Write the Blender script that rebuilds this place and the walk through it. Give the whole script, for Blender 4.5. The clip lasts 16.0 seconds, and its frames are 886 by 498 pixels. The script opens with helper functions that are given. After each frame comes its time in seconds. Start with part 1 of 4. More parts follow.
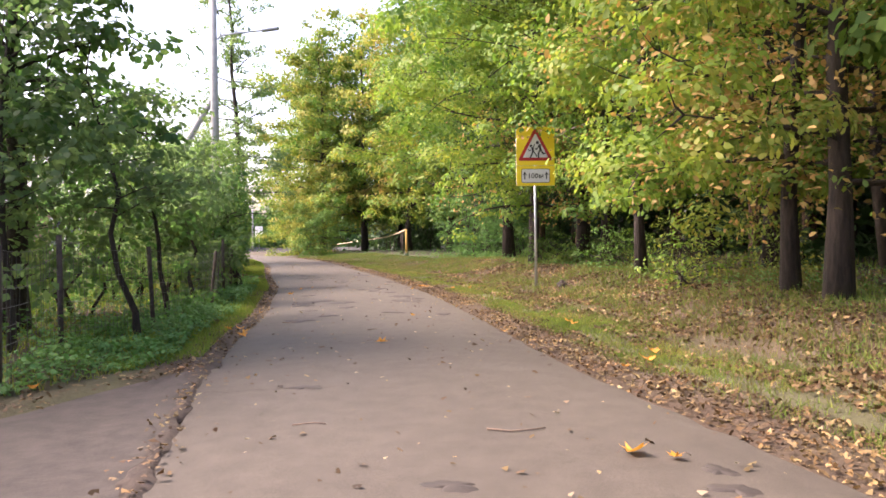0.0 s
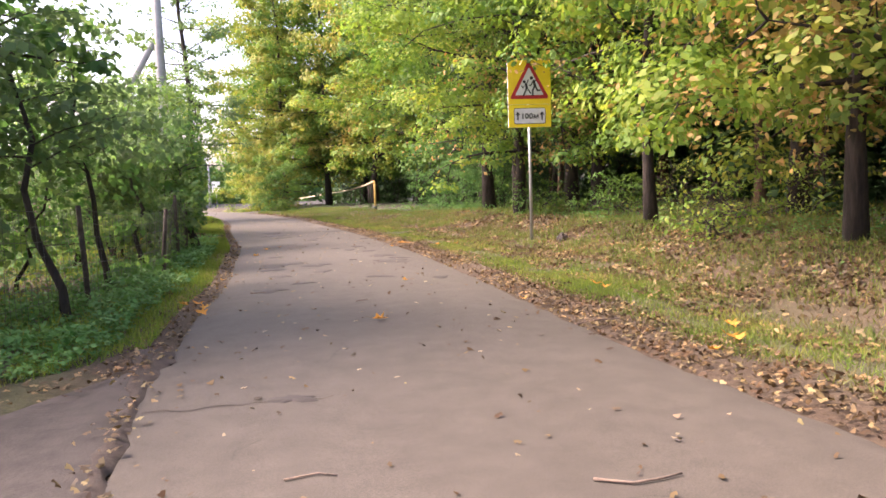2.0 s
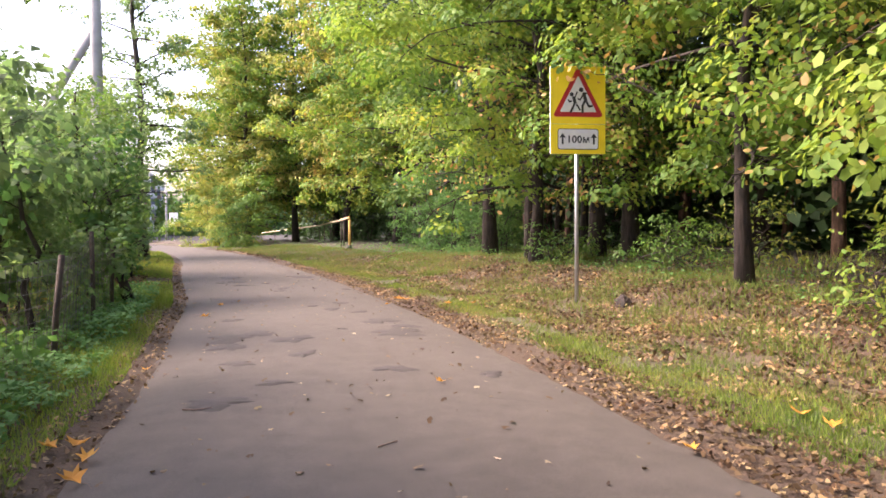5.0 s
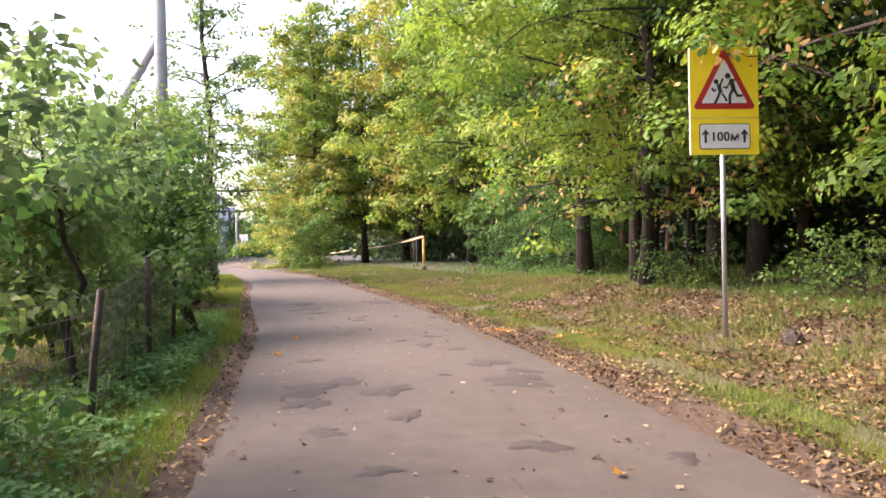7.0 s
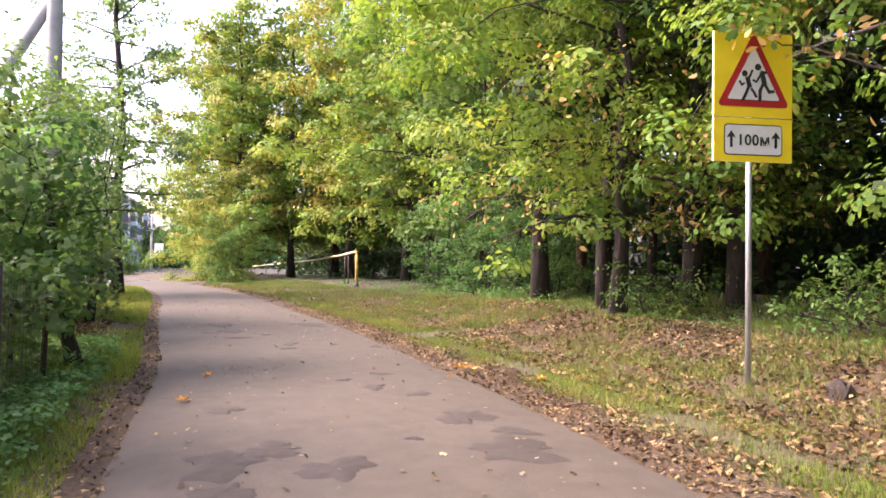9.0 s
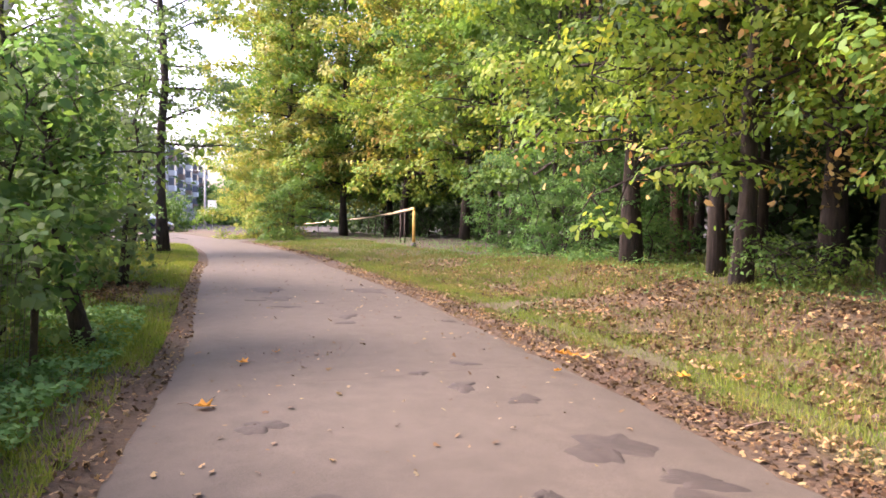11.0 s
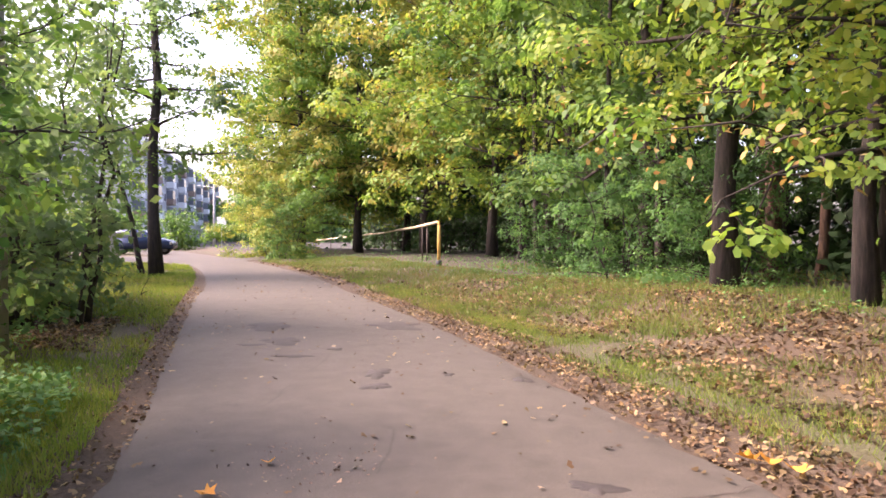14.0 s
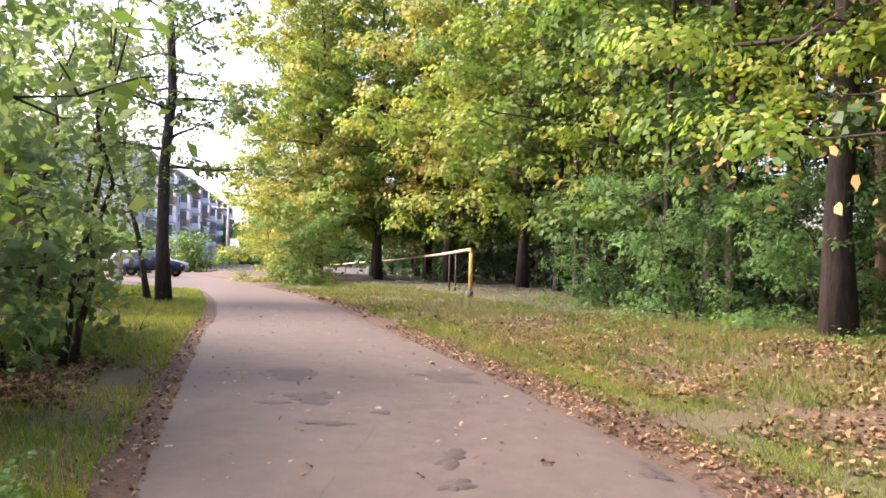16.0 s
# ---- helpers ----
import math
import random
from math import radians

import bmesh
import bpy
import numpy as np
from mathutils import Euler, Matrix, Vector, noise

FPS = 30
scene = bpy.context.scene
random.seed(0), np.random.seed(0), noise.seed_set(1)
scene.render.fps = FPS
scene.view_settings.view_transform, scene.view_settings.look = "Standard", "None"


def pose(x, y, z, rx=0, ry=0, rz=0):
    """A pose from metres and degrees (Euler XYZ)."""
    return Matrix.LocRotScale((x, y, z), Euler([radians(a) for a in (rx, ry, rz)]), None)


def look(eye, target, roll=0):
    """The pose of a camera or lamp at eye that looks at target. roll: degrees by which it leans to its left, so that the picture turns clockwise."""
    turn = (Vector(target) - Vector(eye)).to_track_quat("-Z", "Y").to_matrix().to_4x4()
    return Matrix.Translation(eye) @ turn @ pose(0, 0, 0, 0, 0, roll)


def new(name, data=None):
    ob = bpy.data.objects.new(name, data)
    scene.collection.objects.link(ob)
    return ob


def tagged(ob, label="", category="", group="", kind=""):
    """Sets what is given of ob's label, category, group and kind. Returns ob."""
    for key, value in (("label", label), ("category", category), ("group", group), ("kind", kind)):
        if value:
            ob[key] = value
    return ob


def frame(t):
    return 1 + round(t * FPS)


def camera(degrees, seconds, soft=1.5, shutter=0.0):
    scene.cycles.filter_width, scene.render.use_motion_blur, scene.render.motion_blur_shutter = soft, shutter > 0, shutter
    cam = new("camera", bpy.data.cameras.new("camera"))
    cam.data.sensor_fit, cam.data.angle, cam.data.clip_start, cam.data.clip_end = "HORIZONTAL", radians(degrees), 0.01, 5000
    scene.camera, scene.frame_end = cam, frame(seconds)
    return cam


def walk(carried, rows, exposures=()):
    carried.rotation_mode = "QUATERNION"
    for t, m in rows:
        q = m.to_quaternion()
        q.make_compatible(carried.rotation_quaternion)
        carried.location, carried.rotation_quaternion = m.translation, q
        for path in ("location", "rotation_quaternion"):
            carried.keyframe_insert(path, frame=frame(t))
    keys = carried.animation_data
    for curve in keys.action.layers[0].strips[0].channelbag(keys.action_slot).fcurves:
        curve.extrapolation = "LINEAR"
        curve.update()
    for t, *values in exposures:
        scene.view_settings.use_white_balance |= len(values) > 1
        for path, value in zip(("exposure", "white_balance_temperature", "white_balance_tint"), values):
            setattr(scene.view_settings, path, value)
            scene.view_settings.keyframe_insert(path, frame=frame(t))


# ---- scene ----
cam = camera(63.6, 16.0, soft=1.6)
PATH = [
    (0, (1.658, 0.201, 1.435), (1.452, 2.19, 1.404), -0.7),
    (0.5, (1.49, 0.723, 1.4), (1.377, 2.717, 1.297), 0.3),
    (1, (1.324, 1.223, 1.404), (1.263, 3.22, 1.302), -2.4),
    (1.5, (1.163, 1.654, 1.417), (1.053, 3.648, 1.308), -2.2),
    (2, (0.934, 2.114, 1.414), (0.832, 4.104, 1.246), -1.9),
    (2.5, (0.776, 2.718, 1.431), (0.646, 4.711, 1.322), -2.7),
    (3, (0.619, 3.186, 1.428), (0.569, 5.184, 1.358), -2.3),
    (3.2, (0.562, 3.391, 1.416), (0.611, 5.387, 1.308), -2.1),
    (5.3, (-0.269, 6.452, 1.53), (-0.294, 8.45, 1.466), 0.6),
    (5.5, (-0.311, 6.588, 1.521), (-0.346, 8.585, 1.433), 1.6),
    (6, (-0.475, 7.153, 1.538), (-0.613, 9.146, 1.452), -0.4),
    (6.5, (-0.69, 7.663, 1.544), (-0.847, 9.656, 1.481), 0.7),
    (7, (-0.904, 8.184, 1.55), (-1.078, 10.176, 1.538), -1.1),
    (7.5, (-1.003, 8.675, 1.553), (-1.169, 10.668, 1.574), -1.0),
    (8, (-1.201, 9.242, 1.569), (-1.204, 11.242, 1.562), -0.2),
    (8.5, (-1.286, 9.716, 1.573), (-1.318, 11.715, 1.605), 0.1),
    (9, (-1.509, 10.33, 1.544), (-1.474, 12.329, 1.58), 0.7),
    (9.5, (-1.637, 10.937, 1.542), (-1.624, 12.936, 1.467), -0.3),
    (10, (-1.901, 11.429, 1.512), (-1.961, 13.428, 1.497), 1.5),
    (10.2, (-1.952, 11.633, 1.512), (-2.049, 13.628, 1.411), 1.0),
    (12.3, (-2.186, 14.116, 1.51), (-2.296, 16.113, 1.468), 1.0),
    (12.5, (-2.292, 14.269, 1.494), (-2.411, 16.265, 1.448), 0.8),
    (13, (-2.465, 14.815, 1.512), (-2.535, 16.813, 1.494), -0.3),
    (13.5, (-2.596, 15.259, 1.522), (-2.815, 17.247, 1.552), 0.9),
    (14, (-2.781, 15.743, 1.513), (-2.918, 17.738, 1.471), 0.3),
    (14.5, (-2.954, 16.326, 1.536), (-3.115, 18.319, 1.492), -0.6),
    (15, (-3.161, 16.802, 1.518), (-3.285, 18.798, 1.465), 1.4),
    (15.5, (-3.327, 17.341, 1.517), (-3.508, 19.331, 1.435), -0.9),
    (16, (-3.601, 17.685, 1.556), (-3.77, 19.678, 1.588), 1.6),
]
walk(cam, [(t, look(eye, target, roll)) for t, eye, target, roll in PATH], exposures=[(0, 2.3, 6700, 26), (1.5, 2.38, 6700, 27), (3, 2.45, 6650, 29), (7, 2.4, 6600, 30), (9.5, 2.5, 6600, 32), (16, 2.52, 6650, 34)])

# ---- light ----
SUN_AZ, SUN_EL = radians(-87), radians(46)
world = bpy.data.worlds.new("sky")
scene.world = world
world.use_nodes = True
wn = world.node_tree.nodes
sky = wn.new("ShaderNodeTexSky")
sky.sky_type = "NISHITA"
sky.sun_disc = False
sky.sun_elevation, sky.sun_rotation = SUN_EL, SUN_AZ
sky.air_density, sky.dust_density, sky.ozone_density = 1.0, 5.0, 1.0
world.node_tree.links.new(sky.outputs[0], wn["Background"].inputs[0])
wn["Background"].inputs[1].default_value = 0.15
sun = new("sun", bpy.data.lights.new("sun", "SUN"))
sun.data.energy, sun.data.angle, sun.data.color = 2.2, radians(24), (1.0, 0.88, 0.72)
sun_dir = Vector((math.sin(SUN_AZ) * math.cos(SUN_EL), math.cos(SUN_AZ) * math.cos(SUN_EL), math.sin(SUN_EL)))
sun.matrix_world = look(sun_dir * 100, (0, 0, 0))


# ---- materials ----
def shader(name):
    m = bpy.data.materials.new(name)
    m.use_nodes = True
    return m, m.node_tree.nodes, m.node_tree.links, m.node_tree.nodes["Principled BSDF"]


def noise_tex(n, l, scale, detail=4, rough=0.6, coord=None, kind="Object"):
    t = n.new("ShaderNodeTexNoise")
    t.inputs["Scale"].default_value, t.inputs["Detail"].default_value, t.inputs["Roughness"].default_value = scale, detail, rough
    c = coord or n.new("ShaderNodeTexCoord").outputs[kind]
    l.new(c, t.inputs["Vector"])
    return t.outputs["Fac"]


def ramp(n, l, fac, *stops):
    r = n.new("ShaderNodeValToRGB")
    e = r.color_ramp.elements
    while len(e) < len(stops):
        e.new(0.5)
    for el, (p, c) in zip(e, stops):
        el.position, el.color = p, (*c, 1)
    l.new(fac, r.inputs[0])
    return r.outputs[0]


def mix(n, l, fac, a, b, how="MIX"):
    m = n.new("ShaderNodeMix")
    m.data_type, m.blend_type = "RGBA", how
    for sock, v in ((m.inputs[0], fac), (m.inputs[6], a), (m.inputs[7], b)):
        if isinstance(v, (int, float)):
            sock.default_value = v
        elif isinstance(v, tuple):
            sock.default_value = (*v, 1)
        else:
            l.new(v, sock)
    return m.outputs[2]


def bump(n, l, b, height, strength=0.3, dist=0.02):
    k = n.new("ShaderNodeBump")
    k.inputs["Strength"].default_value, k.inputs["Distance"].default_value = strength, dist
    l.new(height, k.inputs["Height"])
    l.new(k.outputs[0], b.inputs["Normal"])


def plain(name, colour, rough=0.6, metal=0.0, vary=0.25, scale=6.0, relief=0.15):
    m, n, l, b = shader(name)
    f = noise_tex(n, l, scale)
    dark = tuple(c * (1 - vary) for c in colour)
    lite = tuple(min(1, c * (1 + vary)) for c in colour)
    l.new(ramp(n, l, f, (0.3, dark), (0.7, lite)), b.inputs["Base Color"])
    b.inputs["Roughness"].default_value, b.inputs["Metallic"].default_value = rough, metal
    bump(n, l, b, noise_tex(n, l, scale * 8), relief, 0.01)
    return m


def leaf_mat(name, stops, patch=((0.35, (0.8, 0.9, 0.8)), (0.65, (1.15, 1.05, 1.0))), trans=0.45, scale=0.6, spread=0.26):
    """Leaves: a colour a leaf, drifting from clump to clump, and light through the blade."""
    m, n, l, b = shader(name)
    g = n.new("ShaderNodeNewGeometry")
    o = n.new("ShaderNodeObjectInfo")
    drift = noise_tex(n, l, scale, 2)
    add = n.new("ShaderNodeMath")
    add.operation = "MULTIPLY_ADD"
    l.new(drift, add.inputs[0])
    add.inputs[1].default_value = 1.5
    isl = n.new("ShaderNodeMath")
    isl.operation = "MULTIPLY"
    isl.inputs[1].default_value = spread
    l.new(g.outputs["Random Per Island"], isl.inputs[0])
    l.new(isl.outputs[0], add.inputs[2])
    tree = n.new("ShaderNodeMath")
    tree.operation = "MULTIPLY_ADD"
    l.new(o.outputs["Random"], tree.inputs[0])
    tree.inputs[1].default_value = 0.25
    l.new(add.outputs[0], tree.inputs[2])
    sc = n.new("ShaderNodeMath")
    sc.operation = "MULTIPLY_ADD"
    l.new(tree.outputs[0], sc.inputs[0])
    sc.inputs[1].default_value, sc.inputs[2].default_value = 0.95, -0.52 - 0.45 * (spread - 0.4)
    col = ramp(n, l, sc.outputs[0], *stops)
    tint = ramp(n, l, noise_tex(n, l, 2.3, 2), *patch)
    col = mix(n, l, 1.0, col, tint, "MULTIPLY")
    l.new(col, b.inputs["Base Color"])
    b.inputs["Roughness"].default_value = 0.6
    b.inputs["Specular IOR Level"].default_value = 0.25
    t = n.new("ShaderNodeBsdfTranslucent")
    l.new(mix(n, l, 1.0, col, (1.12, 1.1, 0.75), "MULTIPLY"), t.inputs[0])
    s = n.new("ShaderNodeMixShader")
    s.inputs[0].default_value = trans
    l.new(b.outputs[0], s.inputs[1])
    l.new(t.outputs[0], s.inputs[2])
    l.new(s.outputs[0], n["Material Output"].inputs[0])
    return m


LEAF_OAK = leaf_mat("oak_leaf", ((0.0, (0.045, 0.115, 0.025)), (0.4, (0.105, 0.205, 0.035)), (0.68, (0.19, 0.265, 0.045)), (0.88, (0.31, 0.29, 0.06)), (1.0, (0.34, 0.19, 0.06))), scale=0.8)
LEAF_YELLOW = leaf_mat("yellowing_leaf", ((0.0, (0.075, 0.15, 0.032)), (0.4, (0.17, 0.24, 0.045)), (0.75, (0.31, 0.3, 0.075)), (1.0, (0.38, 0.24, 0.075))), scale=0.8)
LEAF_GREEN = leaf_mat("green_leaf", ((0.0, (0.045, 0.11, 0.03)), (0.5, (0.1, 0.19, 0.045)), (0.85, (0.18, 0.25, 0.055)), (1.0, (0.3, 0.28, 0.07))), trans=0.5)
LEAF_LIME = leaf_mat("lime_green_leaf", ((0.0, (0.08, 0.17, 0.03)), (0.5, (0.17, 0.27, 0.045)), (0.85, (0.27, 0.31, 0.055)), (1.0, (0.36, 0.25, 0.06))), trans=0.5)
LEAF_DEEP = leaf_mat("deep_green_leaf", ((0.0, (0.045, 0.115, 0.045)), (0.6, (0.085, 0.185, 0.06)), (1.0, (0.16, 0.25, 0.07))), trans=0.58)
# Green made bluer and paler, so the colour carries the glare on the left.
LEAF_HAZED = leaf_mat("hazed_leaf", ((0.0, (0.08, 0.145, 0.075)), (0.6, (0.13, 0.215, 0.1)), (0.92, (0.19, 0.26, 0.095)), (1.0, (0.32, 0.27, 0.08))), trans=0.65)
# Darker copy of the green leaf: the wood's inner shade put into its colour.
LEAF_SHADE = leaf_mat("shaded_leaf", ((0.0, (0.022, 0.05, 0.02)), (0.6, (0.04, 0.085, 0.03)), (1.0, (0.07, 0.11, 0.035))), trans=0.25)
LEAF_BROWN = leaf_mat("withered_leaf", ((0.0, (0.2, 0.17, 0.06)), (0.5, (0.36, 0.24, 0.09)), (1.0, (0.3, 0.12, 0.04))), trans=0.3)
# Brighter copy of the grass colour, with sunlight painted into it.
LAWN_LIT = leaf_mat("sunlit_lawn_blade", ((0.0, (0.09, 0.16, 0.025)), (0.5, (0.17, 0.25, 0.04)), (1.0, (0.27, 0.27, 0.08))), trans=0.4, scale=0.35, spread=0.7)
GRASS = leaf_mat("grass_blade", ((0.0, (0.055, 0.1, 0.02)), (0.5, (0.11, 0.165, 0.032)), (0.75, (0.15, 0.16, 0.045)), (1.0, (0.18, 0.145, 0.07))), trans=0.3, scale=0.35, spread=0.7)
WEED = leaf_mat("weed_leaf", ((0.0, (0.045, 0.12, 0.04)), (0.6, (0.09, 0.21, 0.06)), (1.0, (0.17, 0.3, 0.07))), trans=0.3, scale=0.8)
LITTER = leaf_mat("dry_leaf", ((0.0, (0.035, 0.02, 0.011)), (0.38, (0.075, 0.044, 0.022)), (0.7, (0.125, 0.082, 0.04)), (0.93, (0.25, 0.185, 0.095)), (1.0, (0.27, 0.17, 0.08))), trans=0.12, scale=0.9, spread=1.0)
LEAF_PALE = leaf_mat("pale_dead_leaf", ((0.0, (0.14, 0.1, 0.07)), (0.5, (0.26, 0.2, 0.14)), (1.0, (0.38, 0.31, 0.23))), trans=0.15, spread=0.8)
LEAF_GOLD = leaf_mat("golden_leaf", ((0.0, (0.34, 0.13, 0.025)), (0.5, (0.46, 0.2, 0.03)), (1.0, (0.5, 0.31, 0.06))), trans=0.25)


def bark(name, dark, lite, scale=9.0):
    m, n, l, b = shader(name)
    mp = n.new("ShaderNodeMapping")
    mp.inputs["Scale"].default_value = (1, 1, 0.18)
    l.new(n.new("ShaderNodeTexCoord").outputs["Object"], mp.inputs[0])
    f = noise_tex(n, l, scale * 2, 6, 0.65, mp.outputs[0])
    col = ramp(n, l, f, (0.35, dark), (0.62, lite))
    moss = ramp(n, l, noise_tex(n, l, 1.1), (0.5, (1, 1, 1)), (0.7, (0.72, 0.85, 0.6)))
    l.new(mix(n, l, 1.0, col, moss, "MULTIPLY"), b.inputs["Base Color"])
    b.inputs["Roughness"].default_value = 0.9
    bump(n, l, b, f, 0.9, 0.03)
    return m


BARK = bark("oak_bark", (0.011, 0.008, 0.0065), (0.04, 0.028, 0.0215))
BARK_PINE = bark("ruddy_bark", (0.04, 0.023, 0.017), (0.15, 0.085, 0.055))
BARK_GREY = bark("grey_bark", (0.06, 0.058, 0.05), (0.22, 0.2, 0.17), 12)


def asphalt_mat():
    m, n, l, b = shader("worn_asphalt")
    broad = noise_tex(n, l, 0.55, 3)
    mid = noise_tex(n, l, 4.0, 5)
    grit = noise_tex(n, l, 120.0, 3, 0.7)
    col = ramp(n, l, broad, (0.3, (0.0614, 0.053, 0.0425)), (0.7, (0.0837, 0.0725, 0.0595)))
    col = mix(n, l, 0.5, col, ramp(n, l, mid, (0.3, (0.0484, 0.0409, 0.0335)), (0.75, (0.1004, 0.0865, 0.0716))))
    col = mix(n, l, 0.45, col, ramp(n, l, grit, (0.35, (0.06, 0.055, 0.052)), (0.65, (0.6, 0.57, 0.55))), "OVERLAY")
    v = n.new("ShaderNodeTexVoronoi")
    v.feature = "DISTANCE_TO_EDGE"
    v.inputs["Scale"].default_value = 0.32
    wob = noise_tex(n, l, 1.6, 5)
    vm = n.new("ShaderNodeVectorMath")
    vm.operation = "ADD"
    l.new(n.new("ShaderNodeTexCoord").outputs["Object"], vm.inputs[0])
    l.new(wob, vm.inputs[1])
    l.new(vm.outputs[0], v.inputs["Vector"])
    crack = ramp(n, l, v.outputs["Distance"], (0.0, (0, 0, 0)), (0.004, (1, 1, 1)))
    sep = n.new("ShaderNodeMath")
    sep.operation = "GREATER_THAN"
    l.new(noise_tex(n, l, 0.8, 1), sep.inputs[0])
    sep.inputs[1].default_value = 0.56
    cm = mix(n, l, sep.outputs[0], (1.0, 1.0, 1.0), crack)
    col = mix(n, l, 0.3, col, mix(n, l, 1.0, col, cm, "MULTIPLY"))
    l.new(col, b.inputs["Base Color"])
    b.inputs["Roughness"].default_value = 0.78
    b.inputs["Specular IOR Level"].default_value = 0.35
    bump(n, l, b, grit, 0.35, 0.006)
    return m


ASPHALT = asphalt_mat()
ASPHALT_DAMP = plain("damp_asphalt", (0.029, 0.0225, 0.0185), 0.8, 0, 0.3, 9, 0.3)
DRIVE = plain("old_brown_asphalt", (0.034, 0.027, 0.023), 0.9, 0, 0.4, 5, 0.5)
DIRT = plain("crumbled_dirt", (0.036, 0.025, 0.019), 0.95, 0, 0.45, 12, 0.6)


def ground_mat():
    """Soil under grass and litter; 'away' says how far from the road's edges a place is."""
    m, n, l, b = shader("verge_soil")
    at = n.new("ShaderNodeAttribute")
    at.attribute_name = "away"
    d = n.new("ShaderNodeMath")
    d.operation = "MULTIPLY_ADD"
    l.new(noise_tex(n, l, 0.9, 4), d.inputs[0])
    d.inputs[1].default_value = 1.6
    l.new(at.outputs["Fac"], d.inputs[2])
    dd = n.new("ShaderNodeMath")
    dd.operation = "MULTIPLY"
    l.new(d.outputs[0], dd.inputs[0])
    dd.inputs[1].default_value = 0.1
    zone = ramp(n, l, dd.outputs[0], (0.06, (0.056, 0.036, 0.022)), (0.13, (0.055, 0.038, 0.023)), (0.18, (0.055, 0.056, 0.023)), (0.26, (0.06, 0.052, 0.026)), (0.36, (0.07, 0.047, 0.03)), (0.62, (0.045, 0.04, 0.022)), (0.95, (0.026, 0.023, 0.015)))
    fine = ramp(n, l, noise_tex(n, l, 22, 5, 0.7), (0.3, (0.55, 0.5, 0.45)), (0.7, (1.3, 1.25, 1.15)))
    l.new(mix(n, l, 1.0, zone, fine, "MULTIPLY"), b.inputs["Base Color"])
    b.inputs["Roughness"].default_value = 0.95
    bump(n, l, b, noise_tex(n, l, 30, 5), 0.8, 0.03)
    return m


SOIL = ground_mat()
CONCRETE = plain("weathered_concrete", (0.36, 0.35, 0.33), 0.85, 0, 0.2, 3, 0.3)
GALV = plain("galvanised_steel", (0.42, 0.44, 0.46), 0.45, 0.7, 0.12, 14, 0.05)
YELLOW_FILM = plain("yellow_reflective_film", (0.82, 0.62, 0.02), 0.4, 0, 0.05, 5, 0.03)
WHITE_FILM = plain("white_sign_film", (0.62, 0.62, 0.6), 0.4, 0, 0.06, 8, 0.03)
RED_FILM = plain("red_sign_film", (0.4, 0.02, 0.025), 0.4, 0, 0.08, 8, 0.03)
BLACK_FILM = plain("black_sign_film", (0.02, 0.02, 0.022), 0.45, 0, 0.1, 8, 0.03)
PLATE_EDGE = plain("white_plate_edge", (0.7, 0.7, 0.68), 0.5, 0, 0.1, 8, 0.03)
PIPE_PAINT = plain("faded_yellow_paint", (0.55, 0.34, 0.09), 0.7, 0, 0.35, 5, 0.3)
PIPE_BARE = plain("sun_bleached_pipe", (0.46, 0.36, 0.24), 0.75, 0, 0.3, 4, 0.3)
BLACK_PAINT = plain("black_tar_paint", (0.02, 0.02, 0.02), 0.7)
RUST = plain("rusty_dark_iron", (0.06, 0.045, 0.038), 0.85, 0.2, 0.35, 14, 0.4)
WIRE = plain("dull_wire", (0.09, 0.085, 0.08), 0.7, 0.5, 0.2, 20, 0.1)
OLD_WOOD = plain("grey_old_wood", (0.12, 0.095, 0.075), 0.9, 0, 0.35, 10, 0.5)
SLATE = plain("grey_corrugated_roof", (0.3, 0.3, 0.3), 0.9, 0, 0.2, 2, 0.4)
PLASTER = plain("pale_panel_facade", (0.36, 0.36, 0.36), 0.9, 0, 0.12, 0.6, 0.2)
WHITE_PAINT = plain("white_frame_paint", (0.7, 0.7, 0.68), 0.5, 0, 0.06)
BRICK_WALL = plain("dull_brick_wall", (0.25, 0.17, 0.13), 0.9, 0, 0.3, 6, 0.4)


def glass_mat():
    m, n, l, b = shader("window_glass")
    # Base colour lightened to stand in for reflected sky and haze.
    b.inputs["Base Color"].default_value = (0.14, 0.15, 0.17, 1)
    b.inputs["Roughness"].default_value = 0.06
    b.inputs["Specular IOR Level"].default_value = 0.8
    return m


GLASS = glass_mat()
CAR_PAINT = plain("dark_blue_car_paint", (0.02, 0.035, 0.08), 0.25, 0.3, 0.05)
RUBBER = plain("black_rubber", (0.02, 0.02, 0.02), 0.85)
BARKY_STICK = plain("dry_twig", (0.15, 0.105, 0.08), 0.9, 0, 0.3, 30, 0.4)


# ---- helpers of this scene ----
def mesh_of(name, verts, faces, mat, smooth=False):
    me = bpy.data.meshes.new(name)
    me.from_pydata([tuple(v) for v in verts], [], faces)
    me.materials.append(mat)
    if smooth:
        me.polygons.foreach_set("use_smooth", np.ones(len(me.polygons), bool))
    me.update()
    return me


def put(name, me, parent=None, label=""):
    ob = new(name, me)
    if parent is not None:
        ob.parent = parent
    return tagged(ob, label)


def part(name, bm, mat, parent=None, label="", smooth=False):
    me = bpy.data.meshes.new(name)
    bm.to_mesh(me)
    bm.free()
    me.materials.append(mat)
    if smooth:
        me.polygons.foreach_set("use_smooth", np.ones(len(me.polygons), bool))
    return put(name, me, parent, label)


def thing(name, m, label, category, group="", kind=""):
    ob = new(name)
    ob.empty_display_size = 0.2
    ob.matrix_world = m
    return tagged(ob, label, category, group, kind)


